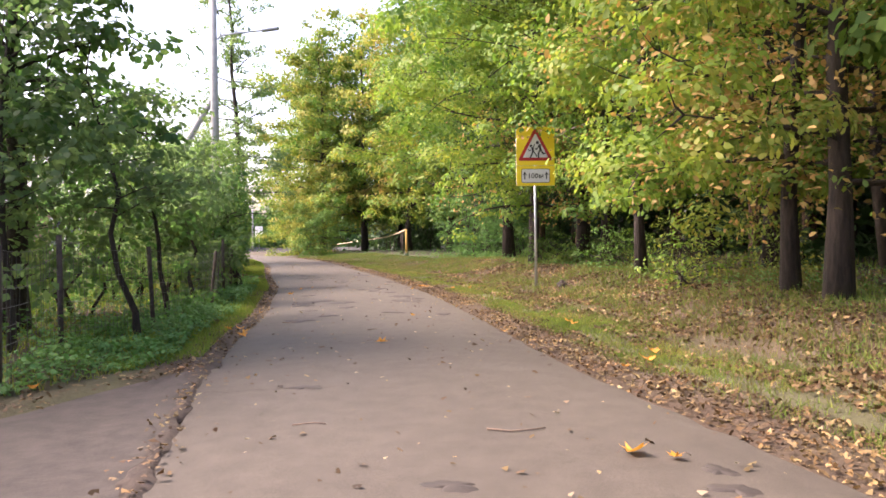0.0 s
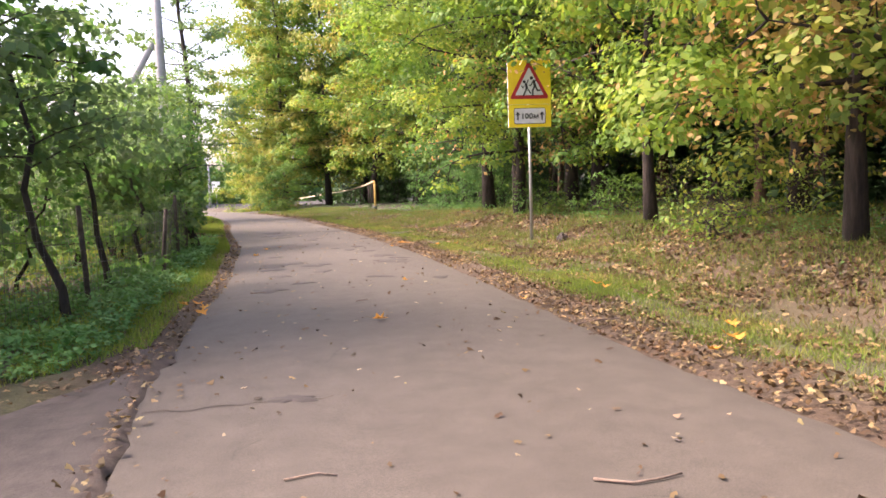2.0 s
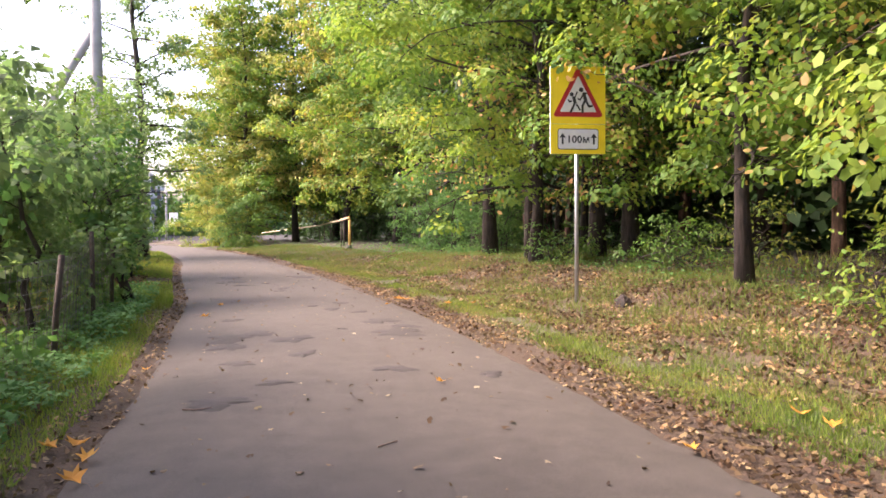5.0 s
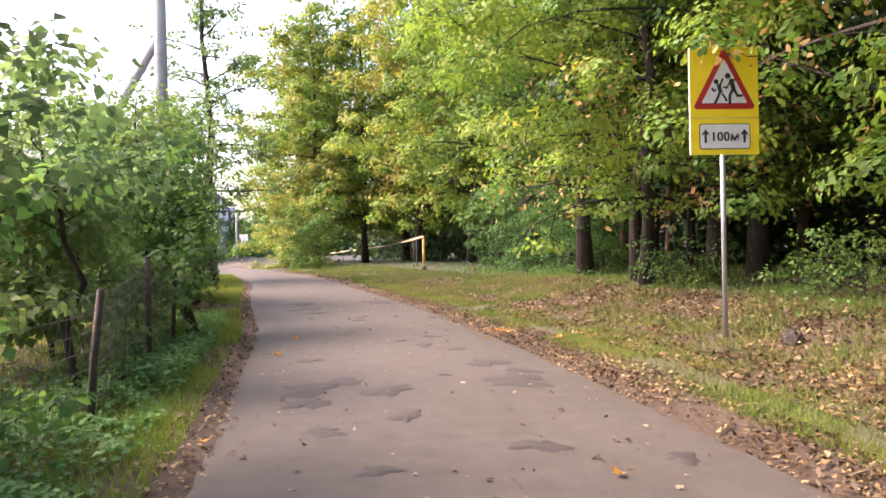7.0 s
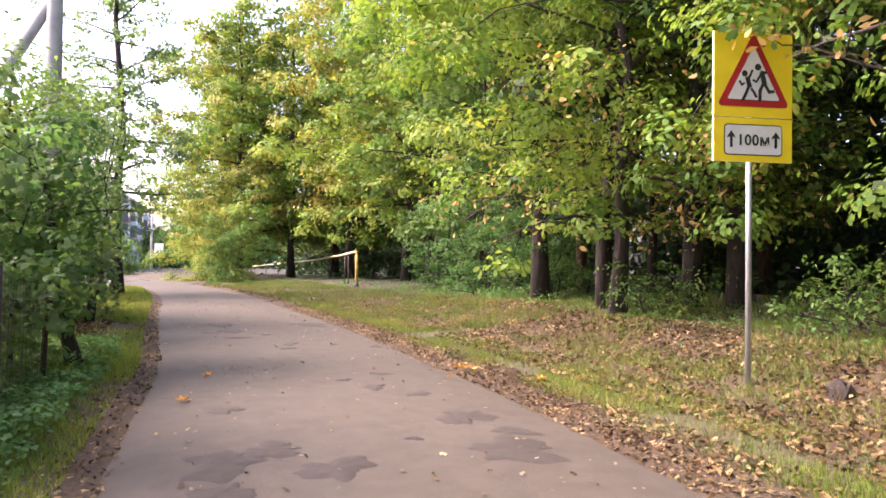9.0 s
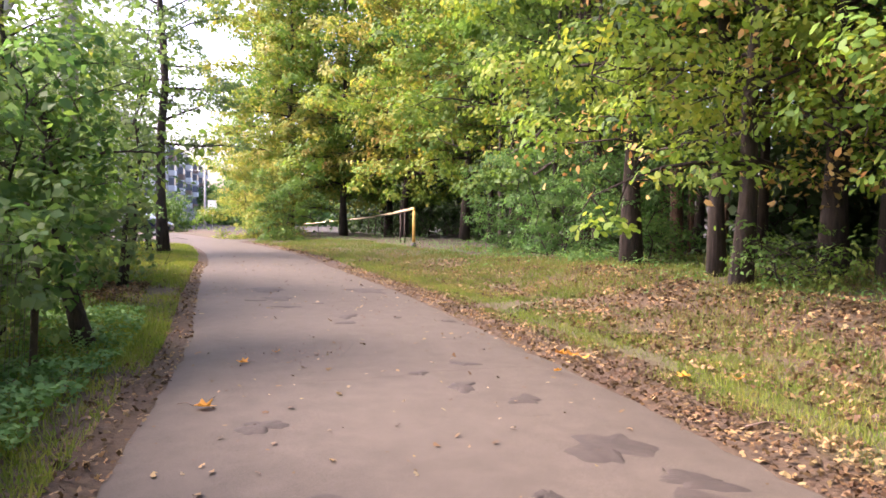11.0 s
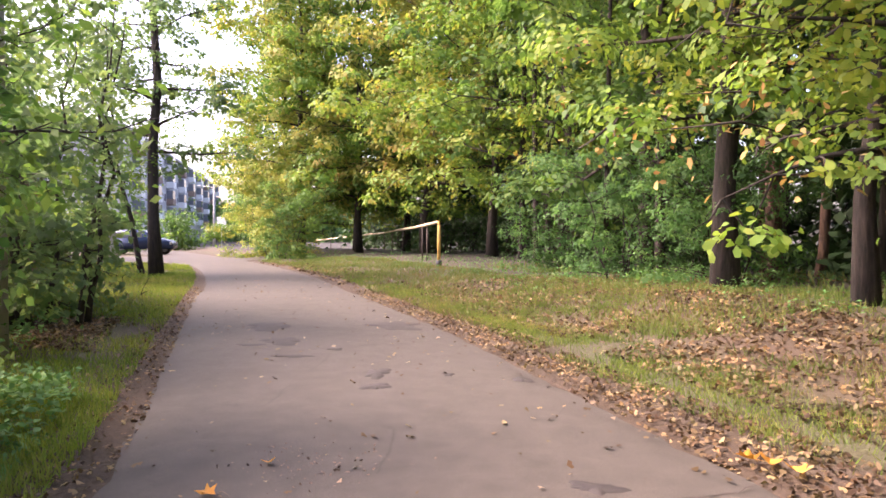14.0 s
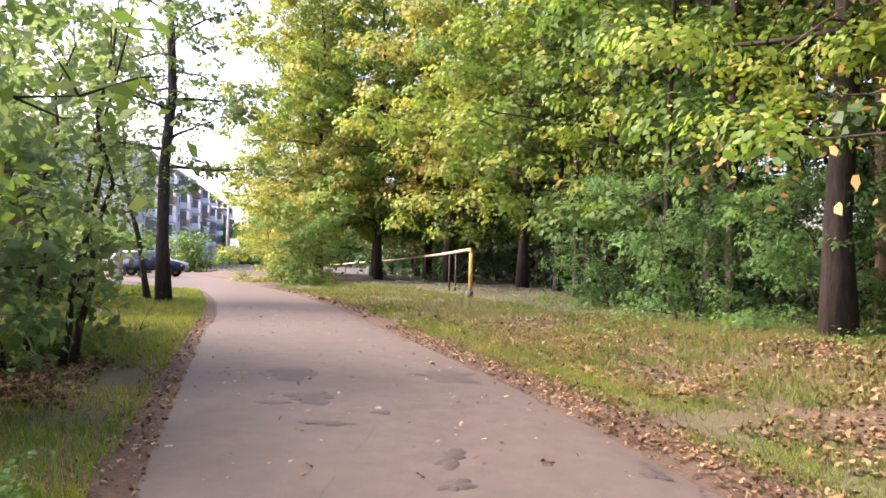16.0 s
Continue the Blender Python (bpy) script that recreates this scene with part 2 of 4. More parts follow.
def box(sx, sy, sz, at=(0, 0, 0), bevel=0.0, rz=0.0):
    bm = bmesh.new()
    bmesh.ops.create_cube(bm, size=1, matrix=pose(*at, 0, 0, rz) @ Matrix.Diagonal((sx, sy, sz, 1)))
    if bevel:
        bmesh.ops.bevel(bm, geom=bm.edges[:], offset=bevel, segments=2, affect="EDGES", profile=0.5)
    return bm


def tube(pts, radii, sides=6, cap=True, verts=None, faces=None):
    """A tapered tube along points; adds to verts and faces when given."""
    verts = [] if verts is None else verts
    faces = [] if faces is None else faces
    base = len(verts)
    pts = [Vector(p) for p in pts]
    for i, p in enumerate(pts):
        d = (pts[min(i + 1, len(pts) - 1)] - pts[max(i - 1, 0)]).normalized()
        u = d.cross(Vector((0.31, 0.95, 0.05)) if abs(d.z) > 0.8 else Vector((0, 0, 1))).normalized()
        w = d.cross(u)
        for k in range(sides):
            a = 2 * math.pi * k / sides
            verts.append(p + (u * math.cos(a) + w * math.sin(a)) * radii[i])
    for i in range(len(pts) - 1):
        for k in range(sides):
            a, b2 = base + i * sides + k, base + i * sides + (k + 1) % sides
            faces.append((a, b2, b2 + sides, a + sides))
    if cap:
        faces.append(tuple(base + k for k in reversed(range(sides))))
        faces.append(tuple(base + (len(pts) - 1) * sides + k for k in range(sides)))
    return verts, faces


def tube_part(name, pts, radii, mat, parent=None, label="", sides=8):
    return put(name, mesh_of(name, *tube(pts, radii, sides), mat, True), parent, label)


def outline(pts, mat, name, parent=None, label="", y0=0.0, depth=0.004):
    """A flat shape in the xz plane, facing -y, with a little depth."""
    bm = bmesh.new()
    f = bm.faces.new([bm.verts.new((x, y0, z)) for x, z in pts])
    f.normal_update()
    if f.normal.y > 0:
        f.normal_flip()
    ext = bmesh.ops.extrude_face_region(bm, geom=[f])
    bmesh.ops.translate(bm, verts=[v for v in ext["geom"] if isinstance(v, bmesh.types.BMVert)], vec=(0, -depth, 0))
    bmesh.ops.recalc_face_normals(bm, faces=bm.faces[:])
    return part(name, bm, mat, parent, label)


OAK_SHAPE = ((0, -0.5, 0), (0.27, 0.0, 0.05), (0.17, 0.42, -0.03), (-0.17, 0.44, -0.03), (-0.28, 0.02, 0.05))
OVAL_SHAPE = ((0, -0.5, 0), (0.24, -0.05, 0.05), (0.0, 0.5, -0.06), (-0.24, -0.05, 0.05))
WIDE_SHAPE = ((0, -0.5, -0.03), (0.4, -0.1, 0.07), (0.02, 0.5, -0.08), (-0.4, -0.06, 0.07))
ROUND_SHAPE = ((0, -0.5, 0), (0.3, -0.3, 0.04), (0.38, 0.05, 0.06), (0.2, 0.38, 0.0), (0, 0.55, -0.05), (-0.2, 0.38, 0.0), (-0.38, 0.05, 0.06), (-0.3, -0.3, 0.04))
MAPLE_SHAPE = ((0, -0.5, 0), (0.16, -0.28, 0.02), (0.46, -0.2, 0.06), (0.28, 0.04, 0.02), (0.42, 0.3, 0.07), (0.14, 0.22, 0.02), (0, 0.56, 0.05), (-0.15, 0.2, 0.0), (-0.44, 0.28, 0.08), (-0.27, 0.03, 0.0), (-0.45, -0.22, 0.05), (-0.15, -0.27, 0.02))
CURL_SHAPE = ((0, -0.5, 0.08), (0.28, -0.22, -0.04), (0.15, 0.04, 0.1), (0.32, 0.28, 0.0), (0.0, 0.5, 0.14), (-0.3, 0.16, -0.05), (-0.2, -0.12, 0.1))
BLADE_SHAPE = ((-0.065, 0, 0), (0.065, 0, 0), (0.0, 1.0, 0.15))


def leaves(name, pos, nrm, size, shape, mat, rng, tips=None):
    """One mesh of many leaves, each an island: placed, turned to its normal and spun."""
    pos, nrm = np.asarray(pos, float), np.asarray(nrm, float)
    k, n = len(shape), len(pos)
    nrm = nrm / np.maximum(np.linalg.norm(nrm, axis=1, keepdims=True), 1e-6)
    tip = rng.normal(size=(n, 3)) if tips is None else np.asarray(tips, float)
    tip -= nrm * (tip * nrm).sum(1, keepdims=True)
    tip /= np.maximum(np.linalg.norm(tip, axis=1, keepdims=True), 1e-6)
    side = np.cross(tip, nrm)
    s = np.asarray(shape, float)
    size = np.broadcast_to(np.asarray(size, float), (n,))
    v = pos[:, None, :] + size[:, None, None] * (s[None, :, 0, None] * side[:, None] + s[None, :, 1, None] * tip[:, None] + s[None, :, 2, None] * nrm[:, None])
    me = bpy.data.meshes.new(name)
    me.vertices.add(n * k)
    me.vertices.foreach_set("co", v.astype(np.float32).ravel())
    me.loops.add(n * k)
    me.loops.foreach_set("vertex_index", np.arange(n * k, dtype=np.int32))
    me.polygons.add(n)
    me.polygons.foreach_set("loop_start", np.arange(0, n * k, k, dtype=np.int32))
    me.materials.append(mat)
    me.update(calc_edges=True)
    return me


# ---- the lie of the land ----
RY = (-40, -6, 4.2, 6.4, 8.8, 11, 12.8, 14.5, 16, 18, 20.6, 22.6, 24.2, 26.5, 28.6, 31, 33.6, 37, 40.5, 44.7, 55, 70, 90, 140, 400)
RX = (17.7, 6.95, 3.72, 2.92, 2.1, 1.55, 1.08, 0.6, 0.2, -0.35, -1.2, -1.93, -2.47, -3.3, -4.15, -5.25, -6.35, -7.85, -9.7, -12.0, -18, -27, -39, -69, -225)
LX = (13.5, 2.75, -0.5, -1.28, -2.1, -2.7, -3.02, -3.55, -4.05, -4.65, -5.4, -6.2, -6.8, -7.7, -8.45, -9.4, -10.25, -11.6, -13.2, -15.4, -22, -31, -43, -73, -229)
HY = (-400, 24, 32, 40, 50, 66, 92, 140, 900)
HZ = (0, 0, 0.06, 0.2, 0.22, 0.1, -0.4, -0.6, -0.6)


def soft_interp(v, xs, ys, w=1.2):
    v = np.asarray(v, float)
    return sum(np.interp(v + k * w, xs, ys) for k in (-1, -0.5, 0, 0.5, 1)) / 5


def right_edge(y):
    return soft_interp(y, RY, RX)


def left_edge(y):
    return soft_interp(y, RY, LX)


def rise(y):
    return soft_interp(y, HY, HZ, 3)


def in_drive(x, y):
    """Whether a place lies on the old driveway."""
    return (y < 8.1) & (x > np.interp(y, (-8, 3, 5.6, 8.0), (-13, -5.2, -2.65, -1.85))) & (x < left_edge(y))


def by_drive(x, y):
    """The driveway and the bare strip of dirt along it."""
    return (y < 8.5) & (x > np.interp(y, (-8, 3, 5.6, 8.0), (-13, -5.2, -2.65, -1.85)) - 0.5) & (x < left_edge(y))


def land(x, y):
    """Height of the ground: the road's rise, and the bank beside it."""
    x, y = np.asarray(x, float), np.asarray(y, float)
    r, l = x - right_edge(y), left_edge(y) - x
    bank = np.interp(r, (0, 0.5, 2.3, 3.0, 4.2, 7, 14), (0.0, 0.03, 0.11, 0.22, 0.5, 0.66, 0.8)) * np.interp(y, (28, 37), (1.0, 0.4)) + np.interp(l, (0, 0.6, 1.2, 3, 8), (0.0, 0.03, 0.05, 0.1, 0.15))
    lump = 0.05 * np.sin(x * 1.7 + y * 0.6) * np.sin(y * 1.1 - x * 0.4) * np.clip(np.maximum(r, l) * 0.6, 0, 1)
    paved = ((r < 0) & (l < 0)) | in_drive(x, y) | ((l > -1) & (y > 43.0) & (y < 55))
    return rise(y) + np.where(paved, -0.03, bank + lump)


def stand(x, y):
    return float(land(x, y))


# ---- ground, road ----
def make_ground():
    s = np.concatenate([-np.geomspace(700, 15, 14), np.arange(-14, 15.01, 0.4), np.geomspace(16, 700, 14)])
    y = np.concatenate([-np.geomspace(500, 8, 9), np.arange(-6, 56, 0.5), np.geomspace(58, 900, 18)])
    verts, away = [], []
    for yy in y:
        mid = float(left_edge(min(yy, 120)) + right_edge(min(yy, 120))) / 2
        x = mid + s
        z = land(x, np.full_like(x, yy))
        d = np.maximum(x - right_edge(yy), left_edge(yy) - x)
        verts += [(a, yy, b) for a, b in zip(x, z)]
        away += list(np.clip(d, 0, 20))
    w = len(s)
    faces = [(i * w + j, i * w + j + 1, (i + 1) * w + j + 1, (i + 1) * w + j) for i in range(len(y) - 1) for j in range(w - 1)]
    me = mesh_of("ground", verts, faces, SOIL, True)
    at = me.attributes.new("away", "FLOAT", "POINT")
    at.data.foreach_set("value", np.array(away, np.float32))
    return tagged(put("ground", me), "grassy verges and woodland floor strewn with dry leaves", "ground", kind="structure")


make_ground()


def strip(name, rows, mat, label, kind="structure", cat="road"):
    """A surface through rows of points that run from its left side to its right."""
    verts = [p for r in rows for p in r]
    w = len(rows[0])
    faces = [(i * w + j, i * w + j + 1, (i + 1) * w + j + 1, (i + 1) * w + j) for i in range(len(rows) - 1) for j in range(w - 1)]
    return tagged(put(name, mesh_of(name, verts, faces, mat, True)), label, cat, kind=kind)


def road_rows():
    rng = np.random.default_rng(5)
    rows = []
    for yy in np.concatenate([np.arange(-30, 0, 1.0), np.arange(0, 44, 0.25), np.arange(44, 140, 2.0)]):
        l, r = float(left_edge(yy)), float(right_edge(yy))
        l += rng.normal(0, 0.025)
        r += rng.normal(0, 0.03)
        row = []
        for k in range(13):
            u = k / 12
            x = l + (r - l) * u
            crown = 0.03 * (1 - (2 * u - 1) ** 2)
            row.append((x, yy, float(rise(yy)) + crown + (0.012 if 0 < k < 12 or (k == 0 and 0 < yy < 7.8) else -0.035)))
        rows.append(row)
    return rows


strip("road", road_rows(), ASPHALT, "worn grey asphalt lane with damp patches and cracks")
drive = []
for yy in np.arange(-8, 8.01, 0.25):
    l = float(left_edge(yy)) - 0.06
    far = float(np.interp(yy, (-8, 3, 5.6, 8.0), (-13, -5.2, -2.65, -1.85)))
    drive.append([(far + (l - far) * u, yy, 0.02 + 0.01 * math.sin(yy * 2 + u * 9) + (-0.05 if u == 0 else 0)) for u in np.linspace(0, 1, 9)])
strip("driveway", drive, DRIVE, "old asphalt driveway joining the lane", cat="driveway")
side = []
for u in np.linspace(0, 1, 24):
    x = -14.0 - 70 * u
    side.append([(x, yy + 3 * u, float(rise(yy)) + (0.03 if 0 < k < 5 else -0.03)) for k, yy in enumerate(np.linspace(54.0 + 2 * u, 43.2, 6))])
strip("side_road", side, ASPHALT, "asphalt side road leaving at the bend", cat="road")


# ---- trees ----
def grow(rng, height, r0, lo, reach, limbs, lean=(0, 0), road=0.0, stems=1, crook=0.25, twigs=True, splay=(0.08, 0.3)):
    """Trunk and limb lines of a tree, and the places of its leaf clumps (relative to its foot)."""
    trunk, boughs, spots = [], [], []
    for s in range(stems):
        a0 = rng.uniform(0, 6.28)
        spread = 0 if stems == 1 else rng.uniform(*splay)
        top = np.array([lean[0] + math.cos(a0) * spread * height, lean[1] + math.sin(a0) * spread * height, height * rng.uniform(0.85, 1.0) if stems > 1 else height])
        n = 9
        bend = rng.normal(0, crook, (n, 2))
        bend[0] = 0
        line = [np.array([0.12 * s * math.cos(a0), 0.12 * s * math.sin(a0), -0.15]) * (1 if s else 1) + top * (i / (n - 1)) ** 1.05 + np.array([*bend[i], 0]) * min(1, i / 3) for i in range(n)]
        rad = [r0 / (stems ** 0.6) * (1.32 if i == 0 else (1 - 0.88 * i / (n - 1))) for i in range(n)]
        trunk.append((line, rad))
        for k in range(max(3, limbs // stems)):
            u = lo / height + (0.97 - lo / height) * ((k + rng.uniform(0, 0.8)) / max(3, limbs // stems))
            f = u * (n - 1)
            i = min(int(f), n - 2)
            p = line[i] * (1 - f + i) + line[i + 1] * (f - i)
            az = k * 2.4 + rng.uniform(-0.5, 0.5) + a0
            shape = math.sqrt(max(0.0, 1 - ((u - 0.45) / 0.58) ** 2)) if u > 0.5 else 0.85 + 0.25 * math.sin(math.pi * u)
            ln = reach * shape * rng.uniform(0.75, 1.15) * (1 + road * -math.cos(az) * min(1.0, 0.25 + u * 2.2))
            ln = max(ln * (0.7 if u < 0.32 and road > 0 else 1.0), 0.35)
            el = 0.1 - 0.3 * min(road, 0.4) * (u < 0.3) + 0.95 * max(0, u - 0.25) + rng.uniform(-0.15, 0.2)
            d = np.array([math.cos(az) * math.cos(el), math.sin(az) * math.cos(el), math.sin(el)])
            pts = [p]
            for q in range(5):
                d = d + np.array([*rng.normal(0, 0.16, 2), rng.normal(-0.05, 0.1)])
                d /= np.linalg.norm(d)
                pts.append(pts[-1] + d * ln / 5)
            rr = max(0.012, rad[i] * 0.42)
            boughs.append((pts, [rr * (1 - 0.85 * q / 5) for q in range(6)]))
            for q in range(1, 6):
                spots.append(pts[q])
                for _ in range(2):
                    td = d * 0.4 + rng.normal(0, 0.6, 3) * np.array([1, 1, 0.55])
                    td /= np.linalg.norm(td)
                    tl = ln * rng.uniform(0.14, 0.32)
                    e = pts[q] + td * tl
                    if q > 1 and twigs:
                        boughs.append(([pts[q], (pts[q] + e) / 2 + rng.normal(0, 0.04, 3), e], [rr * 0.3, rr * 0.2, rr * 0.08]))
                    spots += [pts[q] + td * tl * 0.55, e]
    return trunk, boughs, np.array(spots)


def foliage(rng, spots, count, puff, flat=0.55, up=0.9, share=0.6):
    spots = spots[rng.permutation(len(spots))[: max(8, int(len(spots) * share))]]
    idx = rng.integers(0, len(spots), count)
    weight = rng.uniform(0.55, 1.25, len(spots))[idx, None]
    off = rng.normal(0, 1, (count, 3)) * puff * weight * np.array([1, 1, flat])
    pos = spots[idx] + off
    pos[:, 2] -= 0.25 * puff * (off[:, 0] ** 2 + off[:, 1] ** 2)
    nrm = off * 0.5 / puff + rng.normal(0, 0.55, (count, 3)) + np.array([0, 0, up])
    return pos, nrm


def sprays(rng, spots, count, radius, gap, flat=0.62, fringe=0.19):
    """Leaves gathered in domed boughs kept a gap apart, each built of smaller tufts on its upper side."""
    kept = []
    for p in spots[rng.permutation(len(spots))]:
        if all((p[0] - q[0]) ** 2 + (p[1] - q[1]) ** 2 + 2.0 * (p[2] - q[2]) ** 2 > gap * gap for q in kept):
            kept.append(p)
    kept = np.array(kept)
    size = radius * rng.uniform(0.55, 1.3, len(kept))
    tufts = 20
    out = rng.normal(size=(len(kept), tufts, 3))
    out[:, :, 2] = np.where(out[:, :, 2] < -0.25, -0.5 * out[:, :, 2], out[:, :, 2])
    out /= np.linalg.norm(out, axis=2, keepdims=True)
    share = size ** 2 * rng.uniform(0.6, 1.3, len(kept))
    idx = rng.choice(len(kept), count, p=share / share.sum())
    tuft = rng.integers(0, tufts, count)
    d = out[idx, tuft]
    off = rng.normal(0, 1, (count, 3)) * np.array([1, 1, 0.6])
    pos = kept[idx] + size[idx, None] * (d * np.array([1, 1, flat]) * (0.62 + 0.3 * rng.uniform(size=(count, 1))) + off * fringe)
    pos[:, 2] -= 0.18 * size[idx] * (d[:, 0] ** 2 + d[:, 1] ** 2)
    nrm = d * 0.8 + off * 0.35 + rng.normal(0, 0.27, (count, 3)) + np.array([0, 0, 0.4])
    return pos, nrm, off + 0.7 * d + rng.normal(0, 0.3, (count, 3))


def tree(name, x, y, height, r0, lo, reach, limbs, count, size, shape, mat, barkm, seed, label, category="tree", group="", road=0.0, lean=(0, 0), stems=1, puff=0.42, sides=9, crook=0.25, brown=0.0, flat=0.55, share=0.6, gap=0.0, fine=99.0, splay=(0.08, 0.3)):
    rng = np.random.default_rng(seed)
    root = thing(name, pose(x, y, stand(x, y)), label, category, group)
    trunk, boughs, spots = grow(rng, height, r0, lo, reach, limbs, lean, road, stems, crook, size < 0.25, splay)
    for line, rad in trunk:
        put("trunk" if stems == 1 else "stem", mesh_of("trunk", *tube(line, rad, sides), barkm, True), root)
    v, f = [], []
    for pts, rad in boughs:
        if category == "bush" and x < 0 and x + pts[-1][0] > left_edge(y + pts[-1][1]) - 0.4:
            continue
        tube(pts, rad, 3, False, v, f)
    put("branching", mesh_of("branching", v, f, barkm, True), root)
    if gap:
        low, high = spots[spots[:, 2] < fine], spots[spots[:, 2] >= fine]
        pos, nrm, tips = sprays(rng, low, count, puff, gap)
    else:
        pos, nrm = foliage(rng, spots, count, puff, flat, 0.9, share)
        tips = rng.normal(size=(count, 3))
    if category == "bush" and x < 0:
        clear = x + pos[:, 0] < left_edge(y + pos[:, 1]) - 0.8
        pos, nrm, tips = pos[clear], nrm[clear], tips[clear]
    sizes = size * rng.uniform(0.65, 1.3, len(pos))
    put("crown", leaves("crown", pos, nrm, sizes, shape, mat, rng, tips), root)
    if gap and len(high) > 8:
        pos, nrm, tips = sprays(rng, high, count // 7, puff * 1.2, gap * 1.2)
        put("upper_crown", leaves("upper_crown", pos, nrm, size * 2.4 * rng.uniform(0.65, 1.3, len(pos)), WIDE_SHAPE, mat, rng, tips), root)
    if brown:
        sel = spots[spots[:, 2] < lo + 2.5]
        sel = sel[rng.permutation(len(sel))[: max(2, int(len(sel) * brown))]]
        pos, nrm = foliage(rng, sel, len(sel) * 26, puff * 0.6)
        put("withered_foliage", leaves("withered_foliage", pos, nrm, size * rng.uniform(0.6, 1.2, len(pos)), shape, LEAF_BROWN, rng), root, "withered tan leaves")
    return root


OAK = "tall oak at the wood's edge with yellowing leaves"
# foot x, y, height, girth, lowest limb, reach, leaves' kind, share of leaves
FRONT = [
    (8.04, 3.28, 15, 0.24, 3.2, 3.2, LEAF_YELLOW, 0.2), (6.15, 10.75, 15, 0.17, 1.9, 4.0, LEAF_YELLOW, 0.7), (5.84, 11.65, 14, 0.13, 2.0, 3.4, LEAF_LIME, 0.5),
    (4.55, 17.29, 12, 0.13, 2.2, 3.0, LEAF_OAK, 0.8), (7.21, 16.49, 14, 0.18, 2.6, 3.6, LEAF_OAK, 0.7), (3.9, 24.94, 15, 0.21, 2.4, 3.8, LEAF_OAK, 0.9),
    (4.68, 24.53, 15, 0.22, 2.8, 3.4, LEAF_LIME, 0.6), (2.2, 24.4, 14, 0.16, 2.1, 3.3, LEAF_LIME, 1.1), (2.25, 25.7, 14, 0.15, 4.4, 2.6, LEAF_OAK, 0.35),
    (1.34, 28.63, 16, 0.22, 3.3, 2.3, LEAF_LIME, 0.95), (1.21, 34.73, 15, 0.22, 2.2, 3.8, LEAF_GREEN, 1.0),
    (-0.19, 41.47, 16, 0.24, 3.0, 4.4, LEAF_OAK, 1.0), (-2.79, 47.86, 16, 0.24, 3.0, 4.6, LEAF_OAK, 1.0), (-6.2, 52.0, 17, 0.24, 3.4, 4.8, LEAF_YELLOW, 1.3),
    (-13.8, 56.4, 18, 0.24, 2.6, 4.3, LEAF_YELLOW, 1.6), (-16.4, 62.5, 18, 0.24, 1.6, 4.4, LEAF_OAK, 1.3), (-19.0, 70.5, 18, 0.26, 0.9, 4.6, LEAF_GREEN, 1.1), (-8.0, 59.0, 17, 0.24, 3.0, 4.6, LEAF_OAK, 1.0),
    (-10.2, 55.2, 17, 0.22, 2.6, 4.6, LEAF_OAK, 1.0), (-11.8, 63.0, 18, 0.24, 2.4, 5.0, LEAF_YELLOW, 0.8),
]
for k, (x, y, h, g, lo, reach, mat, share) in enumerate(FRONT):
    near = y < 30
    dense = 21000 if near else 17000 if y < 50 else 18000
    tree("oak_tree", x, y, h, g, lo, reach, 40, int(dense * (0.35 + 0.65 * share)), (0.12 if y < 15 else 0.135) if near else 0.19 if y < 50 else 0.215, OAK_SHAPE if near else WIDE_SHAPE, mat, BARK, 100 + k, OAK, road=0.9 if 28 < y < 30 else 0.35 if y < 50 else 0.0, crook=0.11, group="oaks along the wood's edge", brown=(0.4 if y < 15 else 0.1) if near else 0, puff=0.82 if near else 1.1, gap=1.05 if near else 1.35, fine=3.5 + 0.42 * y)
rng = np.random.default_rng(77)
# Two in three take the leaf colour darkened to stand for shade.
for k in range(26):
    y = 1 + 58 * (k + rng.uniform(0, 0.9)) / 26
    x = float(right_edge(y)) + rng.uniform(8, 12) + (k % 2) * 4.0
    if y > 40:
        x = 0.5 - 0.25 * (y - 40) + rng.uniform(0, 7)
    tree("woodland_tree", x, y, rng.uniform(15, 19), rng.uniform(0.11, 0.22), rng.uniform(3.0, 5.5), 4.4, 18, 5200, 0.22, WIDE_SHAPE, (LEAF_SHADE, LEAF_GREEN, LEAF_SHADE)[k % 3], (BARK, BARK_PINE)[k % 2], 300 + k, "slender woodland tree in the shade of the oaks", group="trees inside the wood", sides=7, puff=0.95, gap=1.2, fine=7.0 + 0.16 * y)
# Backing rows that close sky gaps, shade painted into their leaf colour.
for k in range(30):
    y = -4 + 100 * k / 22 if k < 22 else 58 + 5 * (k - 22)
    x = float(right_edge(min(y, 50))) + rng.uniform(18, 27)
    if y > 46:
        x = 11 - 0.31 * y + rng.uniform(1, 14)
    tree("woodland_tree", x, y, 18, 0.2, 0.5, 5.5, 18, 2600, 0.48, WIDE_SHAPE, LEAF_SHADE, BARK, 400 + k, "dense tree deep in the wood, leaves coloured for shade", group="trees deep in the wood", sides=6, puff=1.0)
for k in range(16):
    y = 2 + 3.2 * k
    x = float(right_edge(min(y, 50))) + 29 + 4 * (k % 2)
    tree("woodland_tree", x, y, 20, 0.2, 0.4, 5.5, 18, 2400, 0.6, WIDE_SHAPE, LEAF_SHADE, BARK, 430 + k, "dense tree deep in the wood, leaves coloured for shade", group="trees deep in the wood", sides=6, puff=1.1, share=1.0)
